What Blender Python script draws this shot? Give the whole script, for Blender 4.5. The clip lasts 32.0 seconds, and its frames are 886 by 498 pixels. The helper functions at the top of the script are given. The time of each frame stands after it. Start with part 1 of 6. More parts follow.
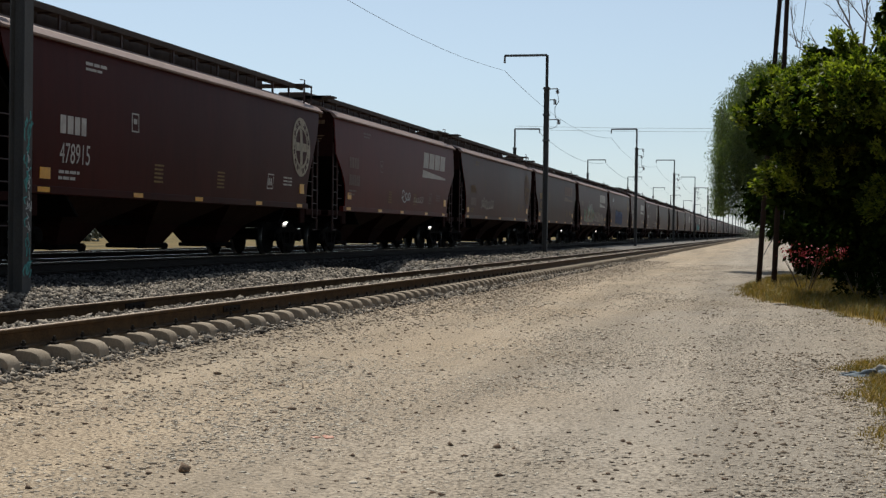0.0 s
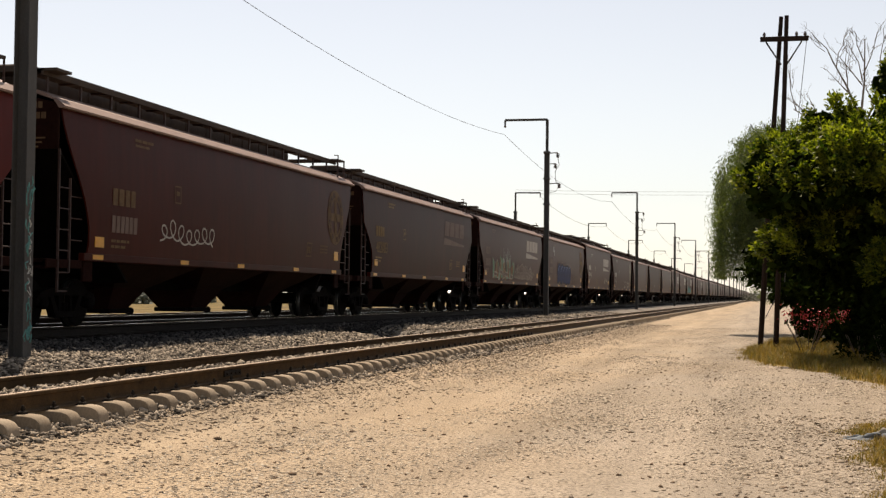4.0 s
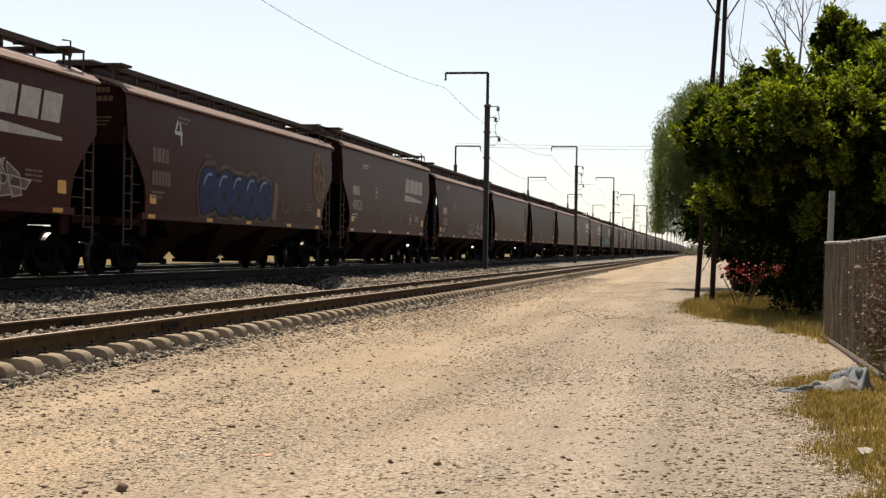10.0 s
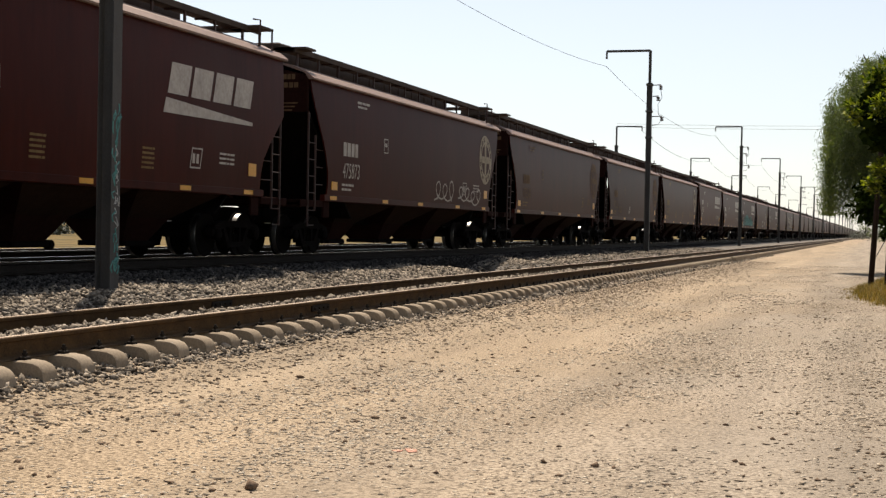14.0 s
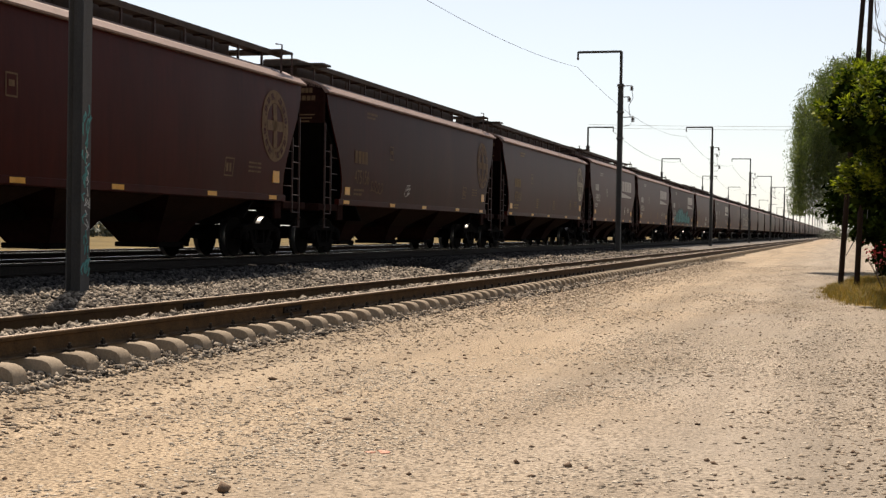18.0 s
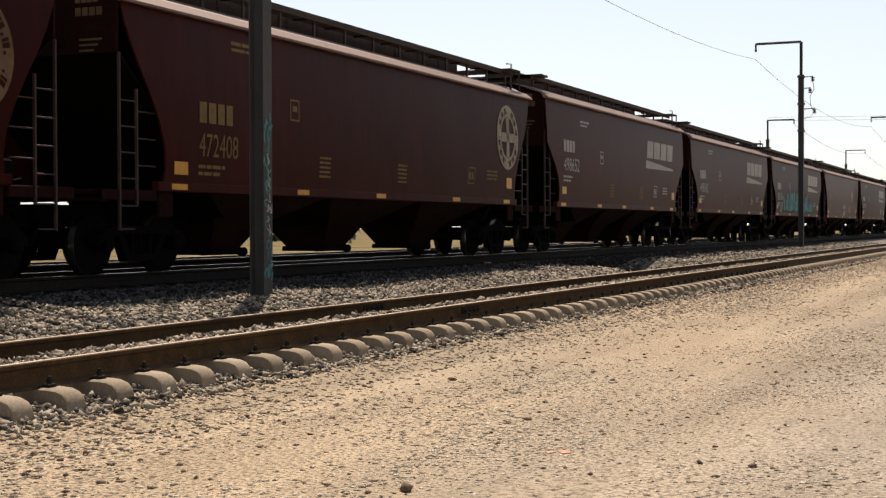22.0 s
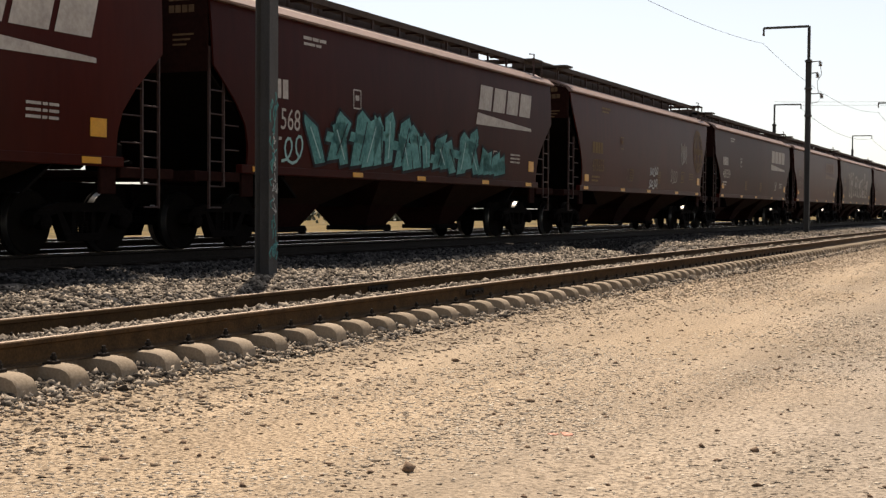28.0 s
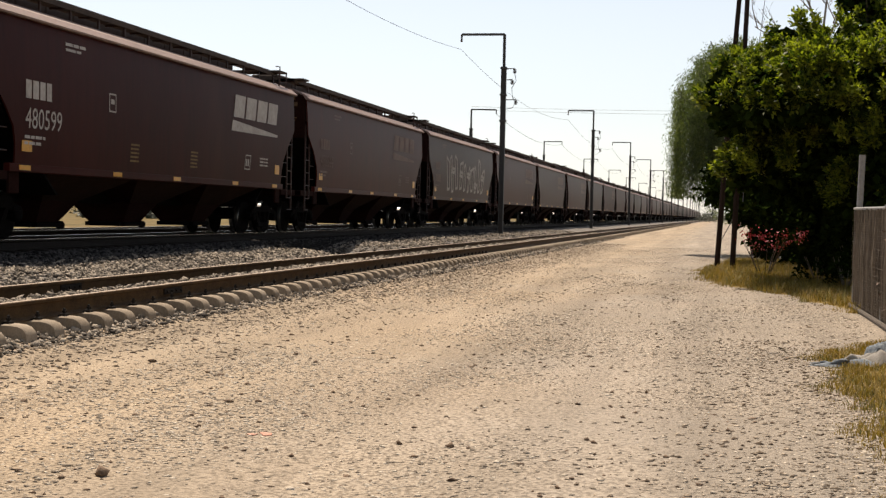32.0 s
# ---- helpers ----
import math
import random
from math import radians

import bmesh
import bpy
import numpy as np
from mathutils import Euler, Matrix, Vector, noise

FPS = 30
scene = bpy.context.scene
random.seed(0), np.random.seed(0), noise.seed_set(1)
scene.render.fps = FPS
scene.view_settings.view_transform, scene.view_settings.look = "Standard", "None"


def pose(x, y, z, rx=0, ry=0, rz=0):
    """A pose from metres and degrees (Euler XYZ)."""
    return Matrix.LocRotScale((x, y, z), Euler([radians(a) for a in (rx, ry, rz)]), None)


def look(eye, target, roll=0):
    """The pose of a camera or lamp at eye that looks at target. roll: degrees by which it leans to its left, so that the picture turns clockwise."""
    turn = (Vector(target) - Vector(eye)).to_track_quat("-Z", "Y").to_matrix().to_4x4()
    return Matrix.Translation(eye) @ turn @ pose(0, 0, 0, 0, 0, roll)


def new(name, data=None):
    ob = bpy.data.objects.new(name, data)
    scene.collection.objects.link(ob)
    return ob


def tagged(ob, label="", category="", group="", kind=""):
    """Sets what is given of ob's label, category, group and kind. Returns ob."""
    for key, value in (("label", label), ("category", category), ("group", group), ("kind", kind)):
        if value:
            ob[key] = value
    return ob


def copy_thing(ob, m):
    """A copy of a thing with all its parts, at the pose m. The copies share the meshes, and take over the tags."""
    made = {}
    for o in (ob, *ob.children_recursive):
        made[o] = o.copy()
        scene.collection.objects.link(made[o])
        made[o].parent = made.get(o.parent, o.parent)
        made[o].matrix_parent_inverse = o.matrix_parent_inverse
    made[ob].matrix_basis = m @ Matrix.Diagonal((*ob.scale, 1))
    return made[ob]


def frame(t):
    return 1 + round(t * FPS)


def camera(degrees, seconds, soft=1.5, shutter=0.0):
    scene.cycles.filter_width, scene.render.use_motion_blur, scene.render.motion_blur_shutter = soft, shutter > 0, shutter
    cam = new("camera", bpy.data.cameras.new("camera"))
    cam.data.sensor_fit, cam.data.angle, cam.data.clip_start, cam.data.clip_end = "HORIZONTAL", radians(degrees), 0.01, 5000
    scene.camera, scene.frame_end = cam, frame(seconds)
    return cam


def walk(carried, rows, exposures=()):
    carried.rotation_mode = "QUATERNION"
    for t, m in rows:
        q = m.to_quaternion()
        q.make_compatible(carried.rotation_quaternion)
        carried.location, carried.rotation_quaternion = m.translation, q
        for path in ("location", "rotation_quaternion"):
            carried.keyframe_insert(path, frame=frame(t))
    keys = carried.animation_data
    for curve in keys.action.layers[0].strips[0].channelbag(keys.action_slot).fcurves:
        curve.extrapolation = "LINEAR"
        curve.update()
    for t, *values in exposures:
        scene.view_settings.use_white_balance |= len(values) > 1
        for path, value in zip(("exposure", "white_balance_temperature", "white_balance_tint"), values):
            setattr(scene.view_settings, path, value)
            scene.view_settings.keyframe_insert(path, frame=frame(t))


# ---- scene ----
cam = camera(35.29, 32.0, soft=1.35)


def aim(x, y, z, yaw, pitch, roll):
    """A camera pose from the eye and angles in degrees: yaw to the left of +y, pitch up, roll as in look()."""
    a, b = radians(yaw), radians(pitch)
    ahead = Vector((-math.sin(a) * math.cos(b), math.cos(a) * math.cos(b), math.sin(b)))
    return look((x, y, z), Vector((x, y, z)) + ahead, roll)


# The clip's camera starts dark and cool, then opens up and warms.
EXPOSURES = [
    (0, 0.04, 5700, 4), (2.5, 0.22, 5850, 6), (4.5, 0.59, 7450, 15), (6, 0.63, 7650, 16),
    (9, 0.57, 6950, 11), (12, 0.54, 6550, 9), (16, 0.53, 6650, 12), (20, 0.53, 6620, 12),
    (25, 0.53, 6650, 12), (28, 0.57, 6750, 13), (32, 0.53, 6650, 12),
]
walk(cam, [
    (0, aim(0.11, -0.60, 1.51, 13.039, -0.739, 0.772)),
    (0.5, aim(0.11, -0.60, 1.51, 13.534, -0.577, 0.445)),
    (1, aim(0.11, -0.60, 1.51, 13.843, -0.274, 1.849)),
    (1.5, aim(0.11, -0.60, 1.51, 14.865, -0.060, 2.468)),
    (2, aim(0.11, -0.60, 1.51, 15.100, 0.118, 3.124)),
    (2.5, aim(0.11, -0.60, 1.51, 14.284, 0.683, 1.420)),
    (4.5, aim(0.11, -0.60, 1.51, 12.809, 2.002, 0.673)),
    (5, aim(0.11, -0.60, 1.51, 11.685, 0.645, 1.145)),
    (5.5, aim(0.11, -0.60, 1.51, 11.149, -0.408, 1.196)),
    (6, aim(0.11, -0.60, 1.51, 10.747, -1.397, 0.693)),
    (6.5, aim(0.11, -0.60, 1.51, 10.119, -2.049, 0.534)),
    (7, aim(0.11, -0.60, 1.51, 9.757, -2.291, 0.703)),
    (7.5, aim(0.11, -0.60, 1.51, 9.521, -2.248, 0.672)),
    (8, aim(0.11, -0.60, 1.51, 9.520, -2.076, 0.755)),
    (8.5, aim(0.11, -0.60, 1.51, 9.803, -1.867, 0.939)),
    (9, aim(0.11, -0.60, 1.51, 10.492, -1.223, 0.913)),
    (9.5, aim(0.11, -0.60, 1.51, 11.092, -0.304, 1.208)),
    (10, aim(0.11, -0.60, 1.51, 10.610, -0.012, 0.862)),
    (10.5, aim(0.11, -0.60, 1.51, 9.608, 0.041, 0.711)),
    (11, aim(0.11, -0.60, 1.51, 9.107, 0.223, 1.366)),
    (11.5, aim(0.11, -0.60, 1.51, 8.883, 0.448, 1.649)),
    (12, aim(0.11, -0.60, 1.51, 9.284, 0.443, 1.633)),
    (12.5, aim(0.11, -0.60, 1.51, 13.433, -0.904, 1.492)),
    (13, aim(-0.04, 0.22, 1.50, 14.899, -0.918, 0.705)),
    (13.5, aim(-0.04, 0.22, 1.50, 16.310, -0.921, 0.704)),
    (15.5, aim(-0.04, 0.22, 1.50, 17.824, -0.702, 1.487)),
    (16, aim(-0.04, 0.22, 1.50, 17.560, -0.734, 1.678)),
    (16.5, aim(-0.04, 0.22, 1.50, 17.065, -0.835, 1.750)),
    (17, aim(-0.04, 0.22, 1.50, 16.621, -0.921, 1.488)),
    (17.5, aim(-0.04, 0.22, 1.50, 16.267, -0.900, 1.286)),
    (18, aim(-0.04, 0.22, 1.50, 16.009, -0.815, 0.942)),
    (18.5, aim(-0.04, 0.22, 1.50, 16.388, -0.720, 0.608)),
    (19, aim(-0.04, 0.22, 1.50, 19.779, -0.582, 0.039)),
    (19.5, aim(-0.04, 0.22, 1.50, 23.508, -0.617, -0.120)),
    (20, aim(-0.04, 0.22, 1.50, 23.869, -0.778, -0.050)),
    (20.5, aim(-0.04, 0.22, 1.50, 24.258, -0.980, -0.430)),
    (21, aim(-0.04, 0.22, 1.50, 24.296, -1.065, -0.627)),
    (21.5, aim(-0.04, 0.22, 1.50, 23.948, -0.990, -0.494)),
    (22, aim(-0.04, 0.22, 1.50, 23.272, -0.864, -0.197)),
    (22.5, aim(-0.04, 0.22, 1.50, 22.662, -0.670, 0.137)),
    (23, aim(-0.04, 0.22, 1.50, 22.069, -0.535, 0.192)),
    (23.5, aim(-0.04, 0.22, 1.50, 21.758, -0.586, 0.332)),
    (24, aim(-0.04, 0.22, 1.50, 21.559, -0.702, 0.320)),
    (24.5, aim(-0.04, 0.22, 1.50, 21.440, -0.718, 0.475)),
    (25, aim(-0.04, 0.22, 1.50, 21.660, -0.732, -0.246)),
    (25.5, aim(-0.04, 0.22, 1.50, 22.914, -0.890, 0.231)),
    (27.5, aim(-0.04, 0.22, 1.50, 23.850, -1.423, -0.279)),
    (28, aim(-0.04, 0.22, 1.50, 23.465, -1.636, 0.421)),
    (28.5, aim(-0.04, 0.22, 1.50, 22.923, -1.800, 0.626)),
    (29, aim(-0.04, 0.22, 1.50, 22.285, -1.906, 0.554)),
    (29.5, aim(-0.04, 0.22, 1.50, 20.587, -1.749, 0.647)),
    (30, aim(-0.04, 0.22, 1.50, 17.353, -1.368, 0.794)),
    (30.5, aim(-0.04, 0.22, 1.50, 14.833, -1.062, 1.022)),
    (31, aim(-0.04, 0.22, 1.50, 13.570, -1.125, 1.267)),
    (31.5, aim(-0.04, 0.22, 1.50, 12.121, -1.298, 0.885)),
    (32, aim(-0.04, 0.22, 1.50, 11.195, -1.489, 1.215)),
], EXPOSURES)

# ---- light ----
SUN = Vector((-0.215, 0.445, 0.87)).normalized()
world = bpy.data.worlds.new("daylight")
scene.world = world
world.use_nodes = True
sky_nodes = world.node_tree
sky = sky_nodes.nodes.new("ShaderNodeTexSky")
sky.sky_type, sky.sun_disc = "NISHITA", False
sky.sun_elevation = math.asin(SUN.z)
sky.sun_rotation = math.atan2(SUN.x, SUN.y)
sky.air_density, sky.dust_density, sky.ozone_density = 1.0, 0.45, 1.5
sky_back = sky_nodes.nodes["Background"]
sky_back.inputs["Strength"].default_value = 0.092
haze = sky_nodes.nodes.new("ShaderNodeHueSaturation")
haze.inputs["Saturation"].default_value = 0.47
sky_nodes.links.new(sky.outputs["Color"], haze.inputs["Color"])
sky_nodes.links.new(haze.outputs["Color"], sky_back.inputs["Color"])

sun = new("sun", bpy.data.lights.new("sun", "SUN"))
sun.data.energy, sun.data.angle, sun.data.color = 5.0, radians(0.55), (1.0, 0.885, 0.75)
sun.matrix_basis = look(SUN * 200, (0, 0, 0))

# ---- materials ----


def surface(name, dark, light, scale=6.0, rough=0.8, metal=0.0, bump=0.3, fine=60.0, stretch=(1, 1, 1), spread=0.5, island=0.0, spots=None, depth=0.02, objects=0.0, gloss=0.5, glow_through=0.0, verge=None, span=(0.3, 0.7), ruts=0.0):
    """A surface that wanders between two colours at two scales, with fine relief; spots: a third colour in patches."""
    m = bpy.data.materials.new(name)
    m.use_nodes = True
    n, link = m.node_tree.nodes, m.node_tree.links.new
    shader = n["Principled BSDF"]
    where, place = n.new("ShaderNodeTexCoord"), n.new("ShaderNodeMapping")
    place.inputs["Scale"].default_value = stretch
    link(where.outputs["Object"], place.inputs["Vector"])
    broad, small = n.new("ShaderNodeTexNoise"), n.new("ShaderNodeTexNoise")
    broad.inputs["Scale"].default_value, broad.inputs["Detail"].default_value = scale, 5
    small.inputs["Scale"].default_value, small.inputs["Detail"].default_value = fine, 4
    link(place.outputs[0], broad.inputs["Vector"])
    link(place.outputs[0], small.inputs["Vector"])
    both = n.new("ShaderNodeMath")
    both.operation = "MULTIPLY_ADD"
    both.inputs[1].default_value = spread
    link(small.outputs[0], both.inputs[0])
    half = n.new("ShaderNodeMath")
    half.operation = "MULTIPLY"
    half.inputs[1].default_value = 1 - spread
    link(broad.outputs[0], half.inputs[0])
    link(half.outputs[0], both.inputs[2])
    value = both.outputs[0]
    if island or objects:
        vary, add = n.new("ShaderNodeNewGeometry" if island else "ShaderNodeObjectInfo"), n.new("ShaderNodeMath")
        add.operation = "MULTIPLY_ADD"
        add.inputs[1].default_value = island or objects
        link(vary.outputs["Random Per Island" if island else "Random"], add.inputs[0])
        shift = n.new("ShaderNodeMath")
        shift.operation = "SUBTRACT"
        shift.inputs[1].default_value = (island or objects) / 2
        link(value, shift.inputs[0])
        link(shift.outputs[0], add.inputs[2])
        value = add.outputs[0]
    ramp = n.new("ShaderNodeValToRGB")
    ramp.color_ramp.elements[0].position, ramp.color_ramp.elements[1].position = span
    ramp.color_ramp.elements[0].color, ramp.color_ramp.elements[1].color = (*dark, 1), (*light, 1)
    link(value, ramp.inputs[0])
    colour = ramp.outputs[0]
    if spots:
        tint, spot_scale, low, high = spots
        patch, edge, mix = n.new("ShaderNodeTexNoise"), n.new("ShaderNodeMapRange"), n.new("ShaderNodeMix")
        patch.inputs["Scale"].default_value, patch.inputs["Detail"].default_value = spot_scale, 6
        link(place.outputs[0], patch.inputs["Vector"])
        edge.inputs["From Min"].default_value, edge.inputs["From Max"].default_value = low, high
        link(patch.outputs[0], edge.inputs["Value"])
        mix.data_type = "RGBA"
        link(edge.outputs[0], mix.inputs["Factor"])
        link(colour, mix.inputs["A"])
        mix.inputs["B"].default_value = (*tint, 1)
        colour = mix.outputs["Result"]
    if ruts:
        # wheel tracks: long streaks along y
        along, streak, width, mix = n.new("ShaderNodeMapping"), n.new("ShaderNodeTexNoise"), n.new("ShaderNodeMapRange"), n.new("ShaderNodeMix")
        along.inputs["Scale"].default_value = (1.1, 0.045, 1)
        link(where.outputs["Object"], along.inputs["Vector"])
        streak.inputs["Scale"].default_value, streak.inputs["Detail"].default_value = 1.0, 4
        link(along.outputs[0], streak.inputs["Vector"])
        width.inputs["From Min"].default_value, width.inputs["From Max"].default_value = 0.35, 0.65
        width.inputs["To Min"].default_value, width.inputs["To Max"].default_value = 1 - ruts, 1 + ruts
        link(streak.outputs[0], width.inputs["Value"])
        mix.data_type, mix.blend_type = "RGBA", "MULTIPLY"
        mix.inputs["Factor"].default_value = 1.0
        link(colour, mix.inputs["A"])
        link(width.outputs[0], mix.inputs["B"])
        colour = mix.outputs["Result"]
    if verge:
        # a sandier strip on the low-x side of a wandering line
        tint, line, soft = verge
        part_x, mix, wobble, edge = n.new("ShaderNodeSeparateXYZ"), n.new("ShaderNodeMix"), n.new("ShaderNodeMath"), n.new("ShaderNodeMapRange")
        link(where.outputs["Object"], part_x.inputs[0])
        wobble.operation = "MULTIPLY_ADD"
        wobble.inputs[1].default_value = 5.0
        link(broad.outputs[0], wobble.inputs[0])
        link(part_x.outputs["X"], wobble.inputs[2])
        edge.inputs["From Min"].default_value, edge.inputs["From Max"].default_value = line + soft + 2.5, line - soft + 2.5
        link(wobble.outputs[0], edge.inputs["Value"])
        mix.data_type, mix.blend_type = "RGBA", "MULTIPLY"
        link(edge.outputs[0], mix.inputs["Factor"])
        link(colour, mix.inputs["A"])
        mix.inputs["B"].default_value = (*tint, 1)
        colour = mix.outputs["Result"]
    link(colour, shader.inputs["Base Color"])
    shader.inputs["Specular IOR Level"].default_value = gloss
    if glow_through:
        leaf, blend = n.new("ShaderNodeBsdfTranslucent"), n.new("ShaderNodeMixShader")
        lift = n.new("ShaderNodeMix")
        lift.data_type, lift.blend_type = "RGBA", "MULTIPLY"
        lift.inputs["Factor"].default_value = 1.0
        lift.inputs["B"].default_value = (1.7, 1.9, 0.6, 1)
        link(colour, lift.inputs["A"])
        link(lift.outputs["Result"], leaf.inputs["Color"])
        blend.inputs[0].default_value = glow_through
        link(shader.outputs[0], blend.inputs[1])
        link(leaf.outputs[0], blend.inputs[2])
        link(blend.outputs[0], n["Material Output"].inputs["Surface"])
    shader.inputs["Roughness"].default_value, shader.inputs["Metallic"].default_value = rough, metal
    if bump:
        relief = n.new("ShaderNodeBump")
        relief.inputs["Strength"].default_value, relief.inputs["Distance"].default_value = bump, depth
        link(value if not island else small.outputs[0], relief.inputs["Height"])
        link(relief.outputs[0], shader.inputs["Normal"])
    return m


SAND = surface("sand_and_gravel", (0.136, 0.110, 0.081), (0.350, 0.291, 0.222), 0.35, 0.95, 0, 1.0, 34, stretch=(1, 0.8, 1), spread=0.80, spots=((0.255, 0.217, 0.170), 0.22, 0.42, 0.66), depth=0.04, gloss=0.12, verge=((1.14, 1.065, 0.95), -2.6, 1.4), span=(0.385, 0.56), ruts=0.16)
GRASS_SOIL = surface("dry_soil", (0.125, 0.083, 0.024), (0.27, 0.185, 0.055), 1.4, 0.95, 0, 0.6, 30, gloss=0.1)
BALLAST_BED = surface("ballast_bed", (0.03, 0.025, 0.019), (0.19, 0.16, 0.125), 9, 0.9, 0, 1.0, 24, spread=0.6, depth=0.05)
# Oily bed, taken darker still for the shade under the train.
GRIMY_SHADED_BED = surface("oily_shaded_track_bed", (0.004, 0.0036, 0.0033), (0.020, 0.0175, 0.0155), 7, 0.9, 0, 1.0, 24, spread=0.6, depth=0.05, gloss=0.04)
FIELD = surface("dry_field", (0.085, 0.058, 0.020), (0.20, 0.145, 0.058), 0.12, 0.95, 0, 1.0, 1.6, spread=0.55, spots=((0.035, 0.034, 0.015), 0.25, 0.52, 0.66), depth=0.3, gloss=0.1)
STONE = surface("ballast_stone", (0.050, 0.041, 0.032), (0.33, 0.278, 0.215), 9, 0.9, 0, 0.3, 60, island=0.75, gloss=0.12)
# Ballast stone in a dark tone that holds the train's shadow.
SHADED_STONE = surface("shaded_ballast_stone", (0.012, 0.0115, 0.011), (0.085, 0.078, 0.072), 9, 0.9, 0, 0.3, 60, island=0.55, gloss=0.06)
PEBBLE = surface("pebble", (0.185, 0.150, 0.112), (0.52, 0.445, 0.345), 9, 0.9, 0, 0.3, 60, island=0.75, gloss=0.1)
CHIP = surface("dusty_chip", (0.115, 0.085, 0.058), (0.42, 0.34, 0.25), 9, 0.9, 0, 0.3, 60, island=0.65, gloss=0.1)
DARK_STONE = surface("dark_stone", (0.085, 0.055, 0.036), (0.22, 0.155, 0.105), 9, 0.9, 0, 0.4, 40, island=0.4, gloss=0.12)
CONCRETE = surface("weathered_concrete", (0.185, 0.145, 0.10), (0.35, 0.285, 0.208), 2.2, 0.9, 0, 0.35, 45, objects=0.15, gloss=0.12)
RAIL_RUST = surface("rusty_rail", (0.024, 0.0145, 0.007), (0.098, 0.055, 0.022), 5, 0.8, 0.0, 0.3, 50, gloss=0.12)
RAIL_TOP = surface("rail_head", (0.26, 0.185, 0.125), (0.44, 0.335, 0.235), 6, 0.6, 0.2, 0.1, 60)
# Foot tone kept dark to stand for the rail's own shadow.
RAIL_FOOT = surface("shaded_rail_foot", (0.028, 0.019, 0.011), (0.095, 0.066, 0.040), 4, 0.85, 0.0, 0.3, 40, gloss=0.12)
RAIL_SHINE = surface("worn_rail_head", (0.60, 0.57, 0.53), (0.75, 0.73, 0.69), 6, 0.22, 1.0, 0.03, 60)
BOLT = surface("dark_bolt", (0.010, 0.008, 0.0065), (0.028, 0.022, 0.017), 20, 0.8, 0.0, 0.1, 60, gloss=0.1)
MAST_STEEL = surface("galvanised_mast", (0.045, 0.042, 0.039), (0.10, 0.096, 0.09), 1.5, 0.7, 0.1, 0.15, 40, stretch=(3, 3, 0.6), gloss=0.2)
WIRE = surface("wire", (0.10, 0.10, 0.10), (0.2, 0.2, 0.2), 6, 0.6, 0.5, 0, 40)
GLASS_INSULATOR = surface("insulator", (0.06, 0.04, 0.03), (0.12, 0.09, 0.07), 6, 0.3, 0, 0, 40)
PAINTS = [
    surface("brown_paint", (0.0240, 0.0040, 0.0026), (0.046, 0.0074, 0.0048), 0.8, 0.42, 0, 0.10, 5, stretch=(1, 1, 0.22), objects=0.2, spots=((0.048, 0.014, 0.009), 0.5, 0.55, 0.8), depth=0.012, gloss=0.034),
    surface("faded_brown_paint", (0.0300, 0.0052, 0.0032), (0.058, 0.0100, 0.0060), 0.7, 0.40, 0, 0.10, 5, stretch=(1, 1, 0.2), objects=0.2, spots=((0.042, 0.014, 0.010), 0.45, 0.52, 0.8), depth=0.012, gloss=0.038),
    surface("dusty_brown_paint", (0.030, 0.0120, 0.0080), (0.056, 0.025, 0.0170), 0.6, 0.42, 0, 0.10, 5, stretch=(1, 1, 0.2), objects=0.25, spots=((0.050, 0.025, 0.018), 0.4, 0.5, 0.75), depth=0.012, gloss=0.050),
    surface("red_oxide_paint", (0.056, 0.0068, 0.0050), (0.092, 0.0135, 0.0100), 0.8, 0.42, 0, 0.10, 5, stretch=(1, 1, 0.22), objects=0.2, depth=0.012, gloss=0.040),
]
# Near-black hopper paint: the shade under the wagons is in this colour.
HOPPER_SHADE = surface("shaded_hopper_paint", (0.010, 0.0038, 0.0028), (0.026, 0.0095, 0.007), 1.2, 0.85, 0, 0.15, 12, gloss=0.03)
ROOF_EDGE = surface("pale_roof_edge", (0.13, 0.078, 0.058), (0.23, 0.15, 0.115), 0.9, 0.6, 0, 0.1, 12)
# Grimy steel; its near-black also paints shade on the slope sheets.
UNDER_STEEL = surface("grimy_shaded_steel", (0.0026, 0.0021, 0.0019), (0.008, 0.0063, 0.0053), 4, 0.9, 0.0, 0.2, 30, gloss=0.03)
LADDER_STEEL = surface("ladder_paint", (0.030, 0.017, 0.014), (0.068, 0.040, 0.034), 4, 0.6, 0.0, 0.1, 30, gloss=0.2)
WALKWAY = surface("walkway_grating", (0.026, 0.018, 0.014), (0.070, 0.050, 0.037), 4, 0.8, 0.0, 0.2, 50, gloss=0.2)
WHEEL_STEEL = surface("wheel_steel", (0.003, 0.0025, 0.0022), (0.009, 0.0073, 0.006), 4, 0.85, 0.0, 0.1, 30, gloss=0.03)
WHEEL_TREAD = surface("polished_tread", (0.24, 0.23, 0.215), (0.32, 0.31, 0.29), 4, 0.36, 1.0, 0.02, 30)
REFLECTOR = surface("yellow_reflector", (0.50, 0.22, 0.01), (0.68, 0.33, 0.015), 5, 0.4, 0, 0.05, 30)
STENCIL = surface("white_stencil", (0.30, 0.265, 0.23), (0.50, 0.455, 0.40), 3, 0.6, 0, 0.05, 14, gloss=0.08)
STENCIL_FADED = surface("faded_stencil", (0.11, 0.07, 0.055), (0.20, 0.145, 0.12), 3, 0.6, 0, 0.05, 10, gloss=0.08)
EMBLEM_CREAM = surface("cream_emblem", (0.22, 0.18, 0.125), (0.40, 0.34, 0.25), 2, 0.6, 0, 0.05, 8, gloss=0.08)
